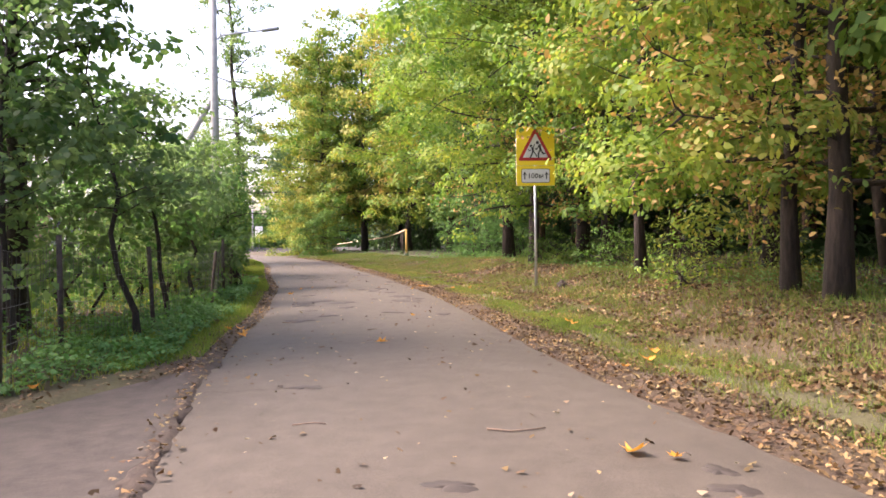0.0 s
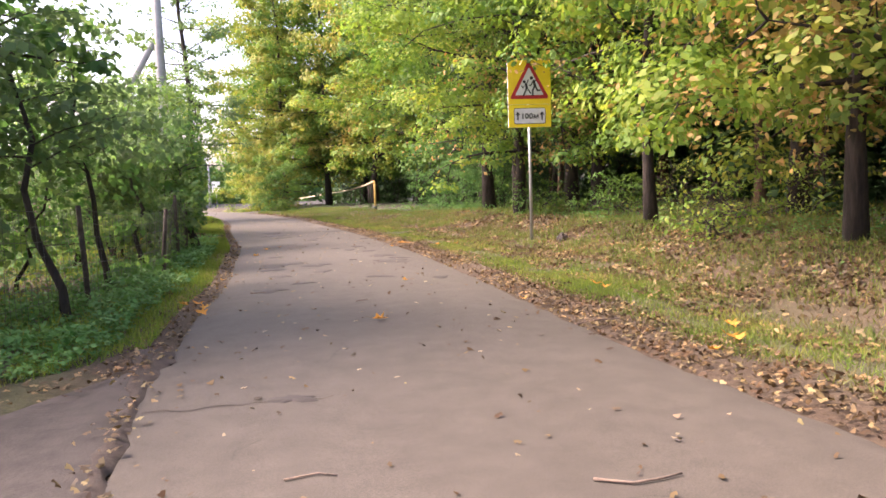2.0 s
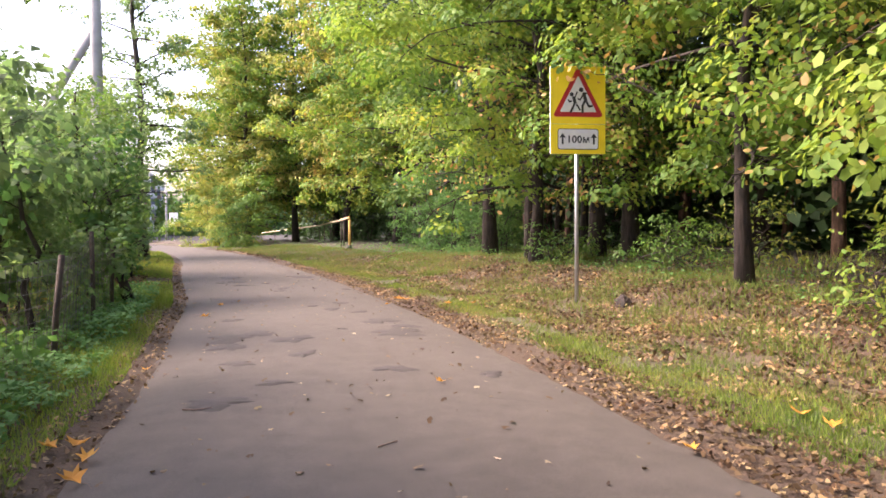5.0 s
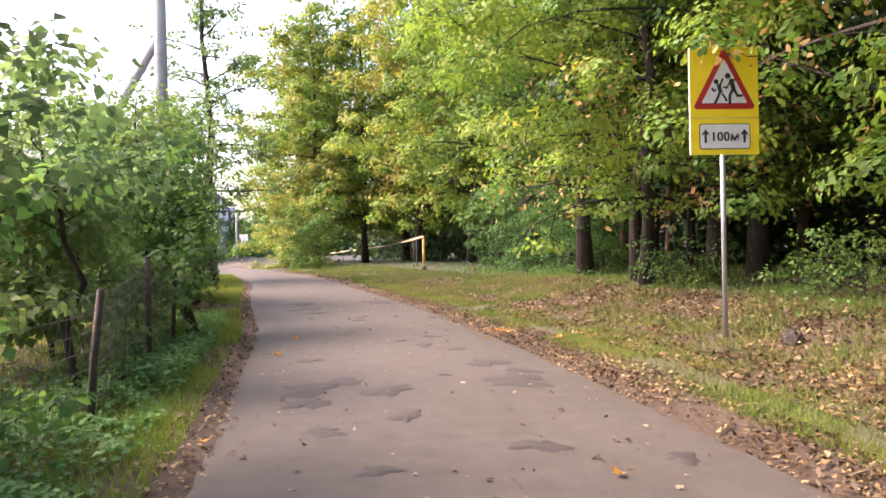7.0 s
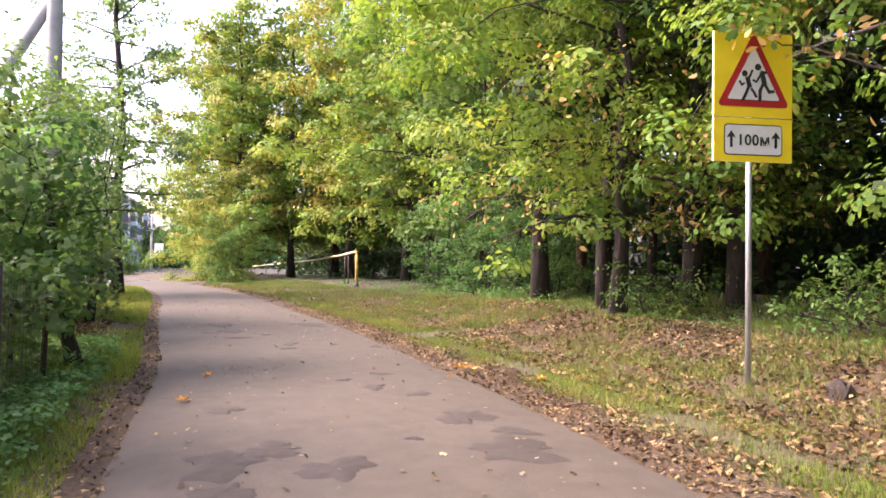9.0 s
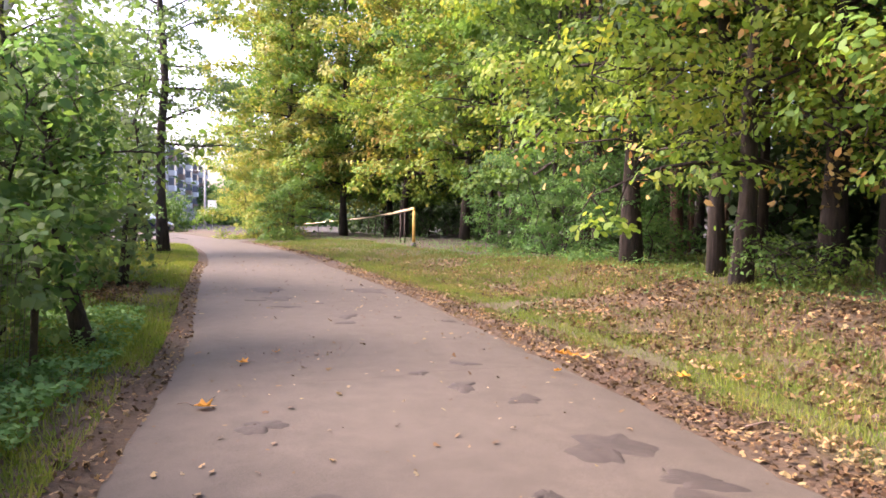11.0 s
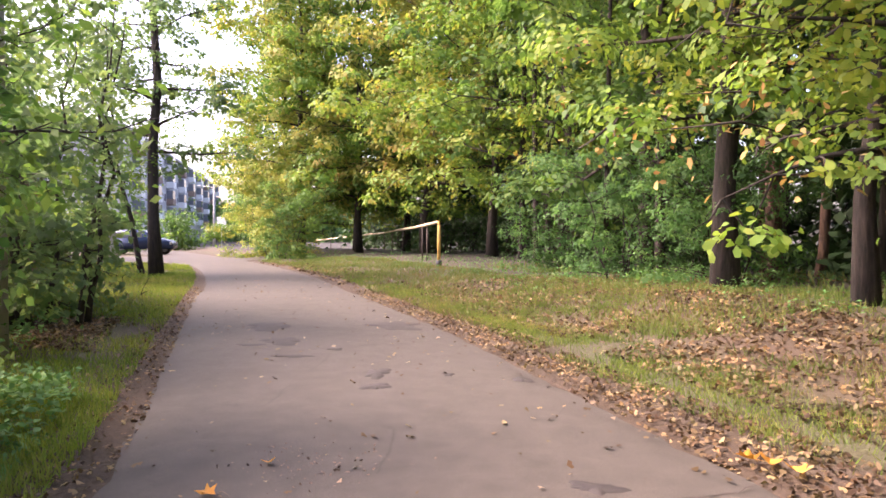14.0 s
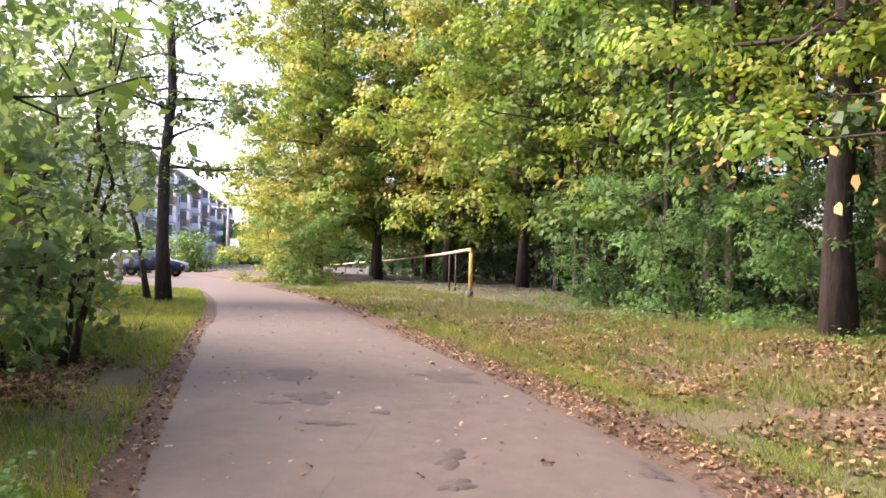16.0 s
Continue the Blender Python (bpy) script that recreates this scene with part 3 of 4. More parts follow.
for k in range(34):
    y = rng.uniform(3, 46)
    x = float(right_edge(y)) + rng.uniform(6.5, 17)
    h = rng.uniform(9, 14)
    t = thing("bare_trunk", pose(x, y, stand(x, y)), "straight dark trunk standing in the shaded wood", "tree", "trunks in the shade")
    r = rng.uniform(0.07, 0.17)
    lx, ly = rng.normal(0, 0.35, 2)
    put("trunk", mesh_of("trunk", *tube([(0, 0, -0.2), (lx * 0.1, ly * 0.1, 0.5), (lx * 0.5, ly * 0.5, h * 0.5), (lx, ly, h)], [r * 1.3, r, r * 0.8, r * 0.4], 8), BARK_PINE if k % 3 else BARK, True), t)
# Understory backdrop, its leaf colour darkened in place of deep shade.
for k in range(34):
    y = 4 + 66 * k / 34 + rng.uniform(0, 1.5)
    x = float(right_edge(min(y, 50))) + rng.uniform(11.5, 19)
    if y > 38:
        x = 0.2 - 0.25 * (y - 40) + rng.uniform(0, 4)
    tree("understory_bush", x, y, rng.uniform(3, 5), 0.08, 0.2, 2.6, 12, 1200, 0.33, WIDE_SHAPE, LEAF_SHADE, BARK, 450 + k, "bush under the oaks, leaves coloured for shade", "bush", "bushes inside the wood", stems=3, puff=0.55, sides=5)
# LEAF_SHADE shrubs have the wood's shade put into their colour.
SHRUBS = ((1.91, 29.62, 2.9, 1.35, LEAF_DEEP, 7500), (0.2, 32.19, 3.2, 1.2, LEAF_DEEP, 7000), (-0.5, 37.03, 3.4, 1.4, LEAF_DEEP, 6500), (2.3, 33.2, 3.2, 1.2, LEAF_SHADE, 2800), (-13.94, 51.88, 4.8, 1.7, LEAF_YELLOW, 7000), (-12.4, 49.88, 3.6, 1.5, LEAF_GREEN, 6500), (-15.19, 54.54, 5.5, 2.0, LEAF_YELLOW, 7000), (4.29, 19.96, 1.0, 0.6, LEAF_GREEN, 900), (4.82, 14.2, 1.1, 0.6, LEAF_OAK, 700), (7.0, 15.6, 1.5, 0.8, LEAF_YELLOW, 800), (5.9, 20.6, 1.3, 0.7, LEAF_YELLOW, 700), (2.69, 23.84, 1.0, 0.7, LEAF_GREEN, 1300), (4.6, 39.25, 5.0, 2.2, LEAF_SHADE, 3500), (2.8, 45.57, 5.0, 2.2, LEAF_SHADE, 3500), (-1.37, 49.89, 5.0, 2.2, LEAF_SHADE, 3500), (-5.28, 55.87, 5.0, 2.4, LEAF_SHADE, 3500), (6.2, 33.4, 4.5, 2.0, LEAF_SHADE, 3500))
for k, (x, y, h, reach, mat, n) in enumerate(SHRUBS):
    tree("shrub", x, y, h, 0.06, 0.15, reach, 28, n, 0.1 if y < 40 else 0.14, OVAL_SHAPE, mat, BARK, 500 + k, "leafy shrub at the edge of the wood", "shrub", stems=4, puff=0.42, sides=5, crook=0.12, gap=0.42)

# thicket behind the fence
# Most of these bushes have haze painted into their leaf colour.
THICKET = ((-5.6, 3.31, 5.0, 1.8, LEAF_HAZED), (-5.1, 6.99, 5.4, 1.9, LEAF_HAZED), (-5.46, 9.8, 5.2, 1.8, LEAF_HAZED), (-7.28, 8.67, 6.2, 2.4, LEAF_HAZED), (-5.71, 12.23, 4.2, 1.6, LEAF_DEEP), (-6.3, 15.38, 4.0, 1.6, LEAF_HAZED), (-6.55, 17.57, 4.0, 1.5, LEAF_HAZED), (-6.77, 19.81, 3.9, 1.5, LEAF_DEEP), (-8.75, 23.0, 4.4, 1.6, LEAF_HAZED), (-10.94, 28.02, 6.4, 2.2, LEAF_HAZED), (-9.17, 3.98, 7.0, 2.8, LEAF_DEEP))
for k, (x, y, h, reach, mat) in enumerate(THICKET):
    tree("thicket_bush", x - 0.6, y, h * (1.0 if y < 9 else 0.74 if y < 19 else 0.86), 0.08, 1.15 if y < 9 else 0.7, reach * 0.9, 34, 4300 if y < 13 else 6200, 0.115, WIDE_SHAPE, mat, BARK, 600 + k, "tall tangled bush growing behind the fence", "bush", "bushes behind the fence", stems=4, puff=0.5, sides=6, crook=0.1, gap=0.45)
tree("lilac_bush", -9.6, 25.9, 5.6, 0.17, 0.5, 1.9, 44, 10000, 0.115, WIDE_SHAPE, LEAF_HAZED, BARK, 640, "tall dense bush of many dark stems on bare soil", "bush", stems=8, puff=0.5, sides=6, crook=0.06, gap=0.42, splay=(0.02, 0.15))
for k, (x, y, h, lx) in enumerate(((-3.75, 9.9, 4.6, -0.9), (-4.5, 12.3, 4.2, -0.7), (-5.5, 15.5, 3.6, -0.6), (-4.4, 8.2, 4.6, -0.3))):
    tree("sapling", x, y, h, 0.055, 1.9, 1.0, 16, 1500, 0.11, WIDE_SHAPE, LEAF_HAZED, BARK, 670 + k, "slender dark sapling leaning along the wire fence", "tree", "saplings along the fence", puff=0.42, gap=0.4, sides=7, lean=(lx, 0.3), crook=0.09, road=-0.3)
tree("linden_tree", -5.7, 10.0, 7.6, 0.18, 2.9, 1.45, 34, 5800, 0.13, ROUND_SHAPE, LEAF_DEEP, BARK, 650, "broad-leaved dark tree overhanging the fence", puff=0.55, gap=0.55, road=-0.25, crook=0.1)
tree("roadside_tree", -13.0, 36.9, 17, 0.19, 4.2, 2.4, 36, 10000, 0.13, WIDE_SHAPE, LEAF_HAZED, BARK, 702, "tall thin-crowned tree standing in the roadside grass", puff=0.5, gap=0.75, sides=10, lean=(-0.6, 0.4), crook=0.1)
tree("roadside_tree", -13.7, 37.4, 8, 0.09, 2.6, 1.9, 18, 6000, 0.13, OVAL_SHAPE, LEAF_LIME, BARK, 703, "thin leaning tree beside a taller one", puff=0.36, sides=8, lean=(-1.8, 0.4), crook=0.1)
for k, (x, y, h, reach) in enumerate(((-17.5, 35.0, 7.0, 2.6), (-22.0, 40.0, 8.0, 3.0), (-21.0, 31.0, 7.0, 3.0), (-27.0, 47.0, 9.0, 3.2))):
    tree("garden_tree", x, y, h, 0.14, 1.2, reach, 22, 5500, 0.2, WIDE_SHAPE, LEAF_GREEN, BARK_GREY, 720 + k, "leafy garden tree beyond the fence", group="garden trees", puff=0.5, sides=7)
for k, (x, y, h, reach) in enumerate(((-30, 66, 2.8, 2.4), (-36, 72, 3.2, 2.6), (-42, 78, 3.6, 3.0), (-49, 82, 4.5, 3.4), (-33, 82, 3.0, 2.4))):
    tree("roadside_shrub", x, y, h, 0.1, 0.2, reach, 22, 2600, 0.28, WIDE_SHAPE, LEAF_GREEN, BARK_GREY, 740 + k, "rounded green shrub in front of the flats", "shrub", "shrubs in front of the flats", stems=3, puff=0.6, sides=5)
for k in range(16):
    u = k / 15
    x, y = -90 + 72 * u, 165 + 25 * math.sin(k * 2.1) + 20 * u
    tree("far_tree", x, y, 7.5 + 2 * math.sin(k * 1.7), 0.25, 0.6, 5.0, 18, 1900, 0.9, WIDE_SHAPE, LEAF_DEEP if k % 3 else LEAF_GREEN, BARK_GREY, 760 + k, "distant tree at the end of the street", group="distant trees", puff=1.3, sides=5)
for k in range(12):
    a = radians(185 + 15 * k)
    x, y = -4 + 46 * math.cos(a), 6 + 34 * math.sin(a)
    if abs(x - 7) < 5 and y < 0:
        continue
    tree("woodland_tree", x, y, 12, 0.2, 0.8, 5.0, 14, 1500, 0.7, WIDE_SHAPE, LEAF_GREEN, BARK, 790 + k, "leafy tree standing back from the lane", group="trees standing back", puff=1.1, sides=5)
tree("elder_tree", -6.35, 20.3, 4.4, 0.11, 1.6, 1.5, 16, 3800, 0.11, OVAL_SHAPE, LEAF_GREEN, BARK, 655, "small dark tree leaning away from the lane", puff=0.34, lean=(-1.3, 0.5), crook=0.08)


# ---- road sign ----
def road_sign(x, y):
    s = thing("road_sign", pose(x, y, stand(x, y), 0, 0, 8), "yellow warning sign on a galvanised post in the verge", "road sign")
    top = 4.2 - stand(x, y)
    tube_part("post", [(0, 0.05, -0.3), (0, 0.05, top - 0.05)], [0.034, 0.034], GALV, s, "galvanised steel post", 14)
    w, hi, hl = 0.97, 0.97, 0.5
    zc = top - hi / 2
    zl = top - hi - 0.008 - hl / 2
    for nm, zz, hh in (("warning_board", zc, hi), ("distance_board", zl, hl)):
        board = part(nm, box(w, 0.03, hh, (0, -0.01, zz), 0.006), PLATE_EDGE, s, "yellow board with pale edges")
        part("yellow_face", box(w - 0.002, 0.004, hh - 0.002, (0, -0.029, zz)), YELLOW_FILM, board)
        for bz in (-0.3, 0.3):
            part("clamp", box(0.14, 0.05, 0.03, (0, 0.03, zz + bz * hh)), GALV, board)
    b, zb = 0.425, zc - 0.35

    def tri(k, r):
        pts = []
        h = b * 1.9 * k
        c = zb + 0.27
        for cx, cz, a0 in ((-b * k, c - 0.27 * k, 210), (b * k, c - 0.27 * k, 330), (0, c - 0.27 * k + h, 90)):
            d = r * 1.1
            ox, oz = cx - d * math.cos(radians(a0)) * 1.2, cz - d * math.sin(radians(a0)) * 1.2
            for j in range(-3, 4):
                a = radians(a0 + j * 20)
                pts.append((ox + d * math.cos(a), oz + d * math.sin(a)))
        return pts

    outline(tri(1.0, 0.035), RED_FILM, "red_triangle", s, "", -0.032, 0.004)
    outline(tri(0.74, 0.012), WHITE_FILM, "white_triangle", s, "", -0.037, 0.003)
    # two running figures as plain strokes
    def stroke(pts, wd):
        for (x0, z0), (x1, z1) in zip(pts, pts[1:]):
            d = Vector((x1 - x0, z1 - z0))
            nx, nz = -d.y / d.length * wd / 2, d.x / d.length * wd / 2
            ex, ez = d.x / d.length * wd * 0.3, d.y / d.length * wd * 0.3
            outline([(x0 + nx - ex, z0 + nz - ez), (x1 + nx + ex, z1 + nz + ez), (x1 - nx + ex, z1 - nz + ez), (x0 - nx - ex, z0 - nz - ez)], BLACK_FILM, "figure_stroke", s, "", -0.041, 0.003)

    def disc(cx, cz, r):
        outline([(cx + r * math.cos(a * 0.628), cz + r * math.sin(a * 0.628)) for a in range(10)], BLACK_FILM, "figure_dot", s, "", -0.041, 0.003)

    disc(-0.115, zb + 0.36, 0.036)
    stroke([(-0.08, zb + 0.31), (-0.055, zb + 0.22)], 0.055)
    stroke([(-0.055, zb + 0.24), (-0.09, zb + 0.15), (-0.135, zb + 0.06)], 0.036)
    stroke([(-0.03, zb + 0.19), (0.0, zb + 0.15), (0.03, zb + 0.1)], 0.03)
    stroke([(-0.06, zb + 0.31), (-0.02, zb + 0.4)], 0.024)
    stroke([(-0.175, zb + 0.27), (-0.15, zb + 0.23), (-0.12, zb + 0.25)], 0.024)
    disc(0.05, zb + 0.44, 0.04)
    stroke([(0.1, zb + 0.37), (0.13, zb + 0.26)], 0.06)
    stroke([(0.12, zb + 0.26), (0.075, zb + 0.17), (0.075, zb + 0.06)], 0.038)
    stroke([(0.135, zb + 0.25), (0.19, zb + 0.16), (0.245, zb + 0.17)], 0.036)
    stroke([(0.09, zb + 0.39), (0.15, zb + 0.38)], 0.026)
    stroke([(0.085, zb + 0.36), (0.03, zb + 0.27), (-0.01, zb + 0.29)], 0.024)

    def plate(pw, ph, r):
        return [(sx * (pw / 2 - r) + r * math.cos(radians(a0 + j * 30)), zl + sz * (ph / 2 - r) + r * math.sin(radians(a0 + j * 30))) for sx, sz, a0 in ((1, 1, 0), (-1, 1, 90), (-1, -1, 180), (1, -1, 270)) for j in range(4)]

    pw = 0.72
    outline(plate(pw, 0.355, 0.045), BLACK_FILM, "plate_rim", s, "", -0.032, 0.003)
    outline(plate(pw - 0.025, 0.33, 0.035), WHITE_FILM, "white_plate", s, "", -0.036, 0.003)
    for sx in (-0.275, 0.275):
        outline([(sx - 0.016, zl - 0.09), (sx + 0.016, zl - 0.09), (sx + 0.016, zl + 0.03), (sx + 0.05, zl + 0.015), (sx + 0.05, zl + 0.03), (sx, zl + 0.1), (sx - 0.05, zl + 0.03), (sx - 0.05, zl + 0.015), (sx - 0.016, zl + 0.03)], BLACK_FILM, "arrow", s, "", -0.04, 0.003)
    cu = bpy.data.curves.new("distance", "FONT")
    cu.body, cu.size, cu.align_x, cu.extrude = "100\u043c", 0.17, "CENTER", 0.002
    cu.space_character = 1.08
    cu.offset = 0.004
    tmp = bpy.data.objects.new("distance", cu)
    me = bpy.data.meshes.new_from_object(tmp)
    me.materials.clear()
    me.materials.append(BLACK_FILM)
    ob = put("distance_figures", me, s, "black figures 100 m")
    ob.matrix_basis = pose(0, -0.041, zl - 0.06, 90)
    return s


road_sign(2.14, 18.4)


# ---- pipeline on posts ----
def pipeline():
    p = thing("gas_pipe", pose(0, 0, 0), "faded yellow gas pipe running on posts above the grass", "pipe")
    corner = Vector((-4.64, 40.73, 1.93))
    mid, end = Vector((-10.3, 65.3, 1.58)), Vector((-21.9, 92.4, 0.75))
    run = [corner + Vector((-0.05, 0.12, 0)), corner.lerp(mid, 0.3) + Vector((0, 0, -0.03)), corner.lerp(mid, 0.6), mid, end]
    tube_part("long_pipe", run, [0.055] * 5, PIPE_BARE, p, "sun-bleached horizontal pipe", 10)
    g = stand(corner.x, corner.y)
    tube_part("riser", [(corner.x, corner.y, g - 0.1), (corner.x, corner.y, corner.z - 0.12), (corner.x - 0.01, corner.y + 0.03, corner.z - 0.03), corner + Vector((-0.05, 0.14, 0))], [0.06, 0.06, 0.062, 0.058], PIPE_PAINT, p, "yellow upright pipe with an elbow", 12)
    tube_part("boot", [(corner.x, corner.y, g - 0.1), (corner.x, corner.y, g + 0.2)], [0.12, 0.11], BLACK_PAINT, p, "black tarred foot", 10)
    for u in (0.12, 0.18, 0.5, 0.75, 1.0):
        q = corner.lerp(mid, u)
        tube_part("support", [(q.x, q.y, stand(q.x, q.y) - 0.2), (q.x, q.y, q.z - 0.03)], [0.035, 0.035], RUST, p, "thin rusty support", 7)
    for u in (0.35, 0.7, 1.0):
        q = mid.lerp(end, u)
        tube_part("support", [(q.x, q.y, stand(q.x, q.y) - 0.2), (q.x, q.y, q.z - 0.03)], [0.04, 0.04], RUST, p, "thin rusty support", 7)


pipeline()


# ---- lamp pole with brace ----
def lamp_pole(x, y, h=11.0, brace=True, arm=(1.0, 0.1), head_z=9.2):
    p = thing("street_lamp", pose(x, y, stand(x, y)), "grey concrete street lamp pole with a curved arm", "street lamp")
    tube_part("pole", [(0, 0, -0.3), (0, 0, h)], [0.17, 0.11], CONCRETE, p, "", 10)
    a = Vector((arm[0], arm[1], 0)).normalized()
    tube_part("arm", [Vector((0, 0, head_z - 0.35)), a * 0.3 + Vector((0, 0, head_z - 0.12)), a * 1.7 + Vector((0, 0, head_z))], [0.03] * 3, GALV, p, "", 8)
    hd = part("lamp_head", box(0.6, 0.2, 0.12, (0, 0, 0), 0.04), GALV, p, "grey lamp housing")
    hd.matrix_basis = Matrix.Translation(a * 1.95 + Vector((0, 0, head_z + 0.03))) @ pose(0, 0, 0, 0, -6, math.degrees(math.atan2(a.y, a.x)))
    if brace:
        tube_part("brace", [(-4.3, 0.3, -0.2), (-0.1, 0, 6.1)], [0.14, 0.1], CONCRETE, p, "leaning concrete brace", 8)
    return p


lamp_pole(-8.46, 23.5, 11.0, True, (1, 0.05), 8.4)
lamp_pole(-35.5, 98.0, 7.4, False, (-1, 0.2), 7.2)


# ---- buildings ----
def window(parent, m, w=1.5, h=1.5):
    fr = part("window", box(w, 0.12, h, (0, 0, 0), 0.01), WHITE_PAINT, parent)
    fr.matrix_basis = m
    for sx in (-0.25, 0.25):
        part("pane", box(w * 0.42, 0.03, h * 0.84, (sx * w, -0.06, 0)), GLASS, fr)
    return fr


def apartment_block():
    a, b = Vector((-47.0, 98.0, 0)), Vector((-79.5, 210.0, 0))
    d = (b - a)
    ln = d.length
    rz = math.degrees(math.atan2(d.y, d.x))
    blk = thing("apartment_building", pose(a.x, a.y, -0.6, 0, 0, rz), "five-storey pale panel apartment block behind trees", "building")
    part("wall", box(ln, 12, 15.0, (ln / 2, 6, 7.3), 0.02), PLASTER, blk)
    part("roof", box(ln + 0.6, 12.8, 0.45, (ln / 2, 6, 15.0), 0.03), CONCRETE, blk)
    for k in range(5):
        part("chimney", box(1.0, 0.8, 1.4, (8 + k * ln / 5, 6, 15.9), 0.02), BRICK_WALL, blk)
    n = int(ln / 3.3)
    for i in range(n):
        for j in range(5):
            xx, zz = 1.9 + i * 3.3, 2.2 + j * 2.8
            if i % 4 == 2 and j > 0:
                bal = part("balcony", box(2.9, 1.1, 1.0, (xx, -0.55, zz - 0.65), 0.02), WHITE_PAINT if (i + j) % 3 else BRICK_WALL, blk)
                part("balcony_glazing", box(2.8, 1.0, 1.4, (xx, -0.5, zz + 0.56), 0.02), GLASS, bal)
            else:
                window(blk, pose(xx, -0.02, zz))
    for j in range(5):
        for q in (3.5, 8.5):
            window(blk, pose(-0.02, q, 2.2 + j * 2.8, 0, 0, -90))
    return blk


apartment_block()


def small_house(x, y):
    h = thing("house", pose(x, y, stand(x, y), 0, 0, 0), "low house with a grey corrugated roof behind bushes", "house")
    part("wall", box(7, 6, 3.0, (0, 0, 1.5), 0.02), BRICK_WALL, h)
    bm = bmesh.new()
    rows = []
    n = 56
    for k in range(n + 1):
        xx = -3.9 + 7.8 * k / n
        w = 0.035 * math.sin(k * math.pi)if False else (0.03 if k % 2 else -0.03)
        rows.append([bm.verts.new((xx, yy, zz + w)) for yy, zz in ((-3.5, 2.7), (0, 4.9), (3.5, 2.7))] + [bm.verts.new((xx, yy, zz + w - 0.05)) for yy, zz in ((3.5, 2.7), (0, 4.9), (-3.5, 2.7))])
    for r0, r1 in zip(rows, rows[1:]):
        for k in range(6):
            bm.faces.new((r0[k], r1[k], r1[(k + 1) % 6], r0[(k + 1) % 6]))
    bm.faces.new(rows[0][::-1]), bm.faces.new(rows[-1])
    bmesh.ops.recalc_face_normals(bm, faces=bm.faces[:])
    part("roof", bm, SLATE, h, "grey corrugated sheets")
    for sx in (-1, 1):
        bm = bmesh.new()
        f = bm.faces.new([bm.verts.new(p) for p in ((sx * 3.45, -2.9, 3.0), (sx * 3.45, 2.9, 3.0), (sx * 3.45, 0, 4.75))])
        e = bmesh.ops.extrude_face_region(bm, geom=[f])
        bmesh.ops.translate(bm, verts=[v for v in e["geom"] if isinstance(v, bmesh.types.BMVert)], vec=(-sx * 0.1, 0, 0))
        part("gable", bm, OLD_WOOD, h)
    window(h, pose(-1.5, -3.02, 1.6), 1.2, 1.2), window(h, pose(1.5, -3.02, 1.6), 1.2, 1.2)


small_house(-16.1, 27.6)


# ---- wire fence on the left ----
FENCE = ((-2.42, 3.92), (-3.14, 6.33), (-3.7, 8.1), (-3.98, 10.79), (-4.51, 14.02), (-5.44, 16.9), (-6.14, 18.98))


def fence():
    f = thing("wire_fence", pose(0, 0, 0), "old wire mesh fence on rusty posts, overgrown", "fence")
    rng = np.random.default_rng(9)
    tops = []
    for k, (x, y) in enumerate(FENCE):
        z = stand(x, y)
        h = 1.35 + rng.uniform(-0.15, 0.1)
        lx, ly = rng.normal(0, 0.05, 2)
        tube_part("post", [(x, y, z - 0.3), (x + lx * 0.5, y + ly * 0.5, z + h * 0.5), (x + lx, y + ly, z + h)], [0.034, 0.033, 0.032], RUST, f, "dark rusty post", 8)
        tops.append((Vector((x, y, z)), Vector((x + lx, y + ly, z + h))))
    for (a0, a1), (b0, b1) in zip(tops, tops[1:]):
        v, fc = [], []
        ln = (b0 - a0).length
        n = int(ln / 0.11)
        for i in range(1, n):
            u = i / n
            lo, hi = a0.lerp(b0, u), a1.lerp(b1, u)
            sag = 0.08 * math.sin(math.pi * u)
            w = rng.normal(0, 0.012)
            tube([lo + Vector((0, 0, 0.04)), lo.lerp(hi, 0.5) + Vector((w, w, 0)), hi - Vector((0, 0, sag + 0.05))], [0.0028] * 3, 3, False, v, fc)
        for j in range(8):
            q = 0.05 + 0.92 * j / 7
            pts = [a0.lerp(a1, q).lerp(b0.lerp(b1, q), u) - Vector((0, 0, 0.08 * q * math.sin(math.pi * u))) for u in np.linspace(0, 1, 7)]
            tube(pts, [0.0032] * 7, 3, False, v, fc)
        put("mesh_panel", mesh_of("mesh_panel", v, fc, WIRE), f, "dull wire mesh")


fence()


# ---- undergrowth, grass and fallen leaves ----
def scatter(rng, n, ylo, yhi, dlo, dhi, side=1):
    y = rng.uniform(ylo, yhi, n)
    d = rng.uniform(dlo, dhi, n)
    x = right_edge(y) + d if side > 0 else left_edge(y) - d
    return x, y


def patchy(x, y, scale, seed):
    return np.array([noise.noise(Vector((a * scale, b * scale, seed))) for a, b in zip(x, y)])


def stuff(name, me, label, cat):
    return tagged(put(name, me), label, cat, kind="stuff")


rng = np.random.default_rng(21)


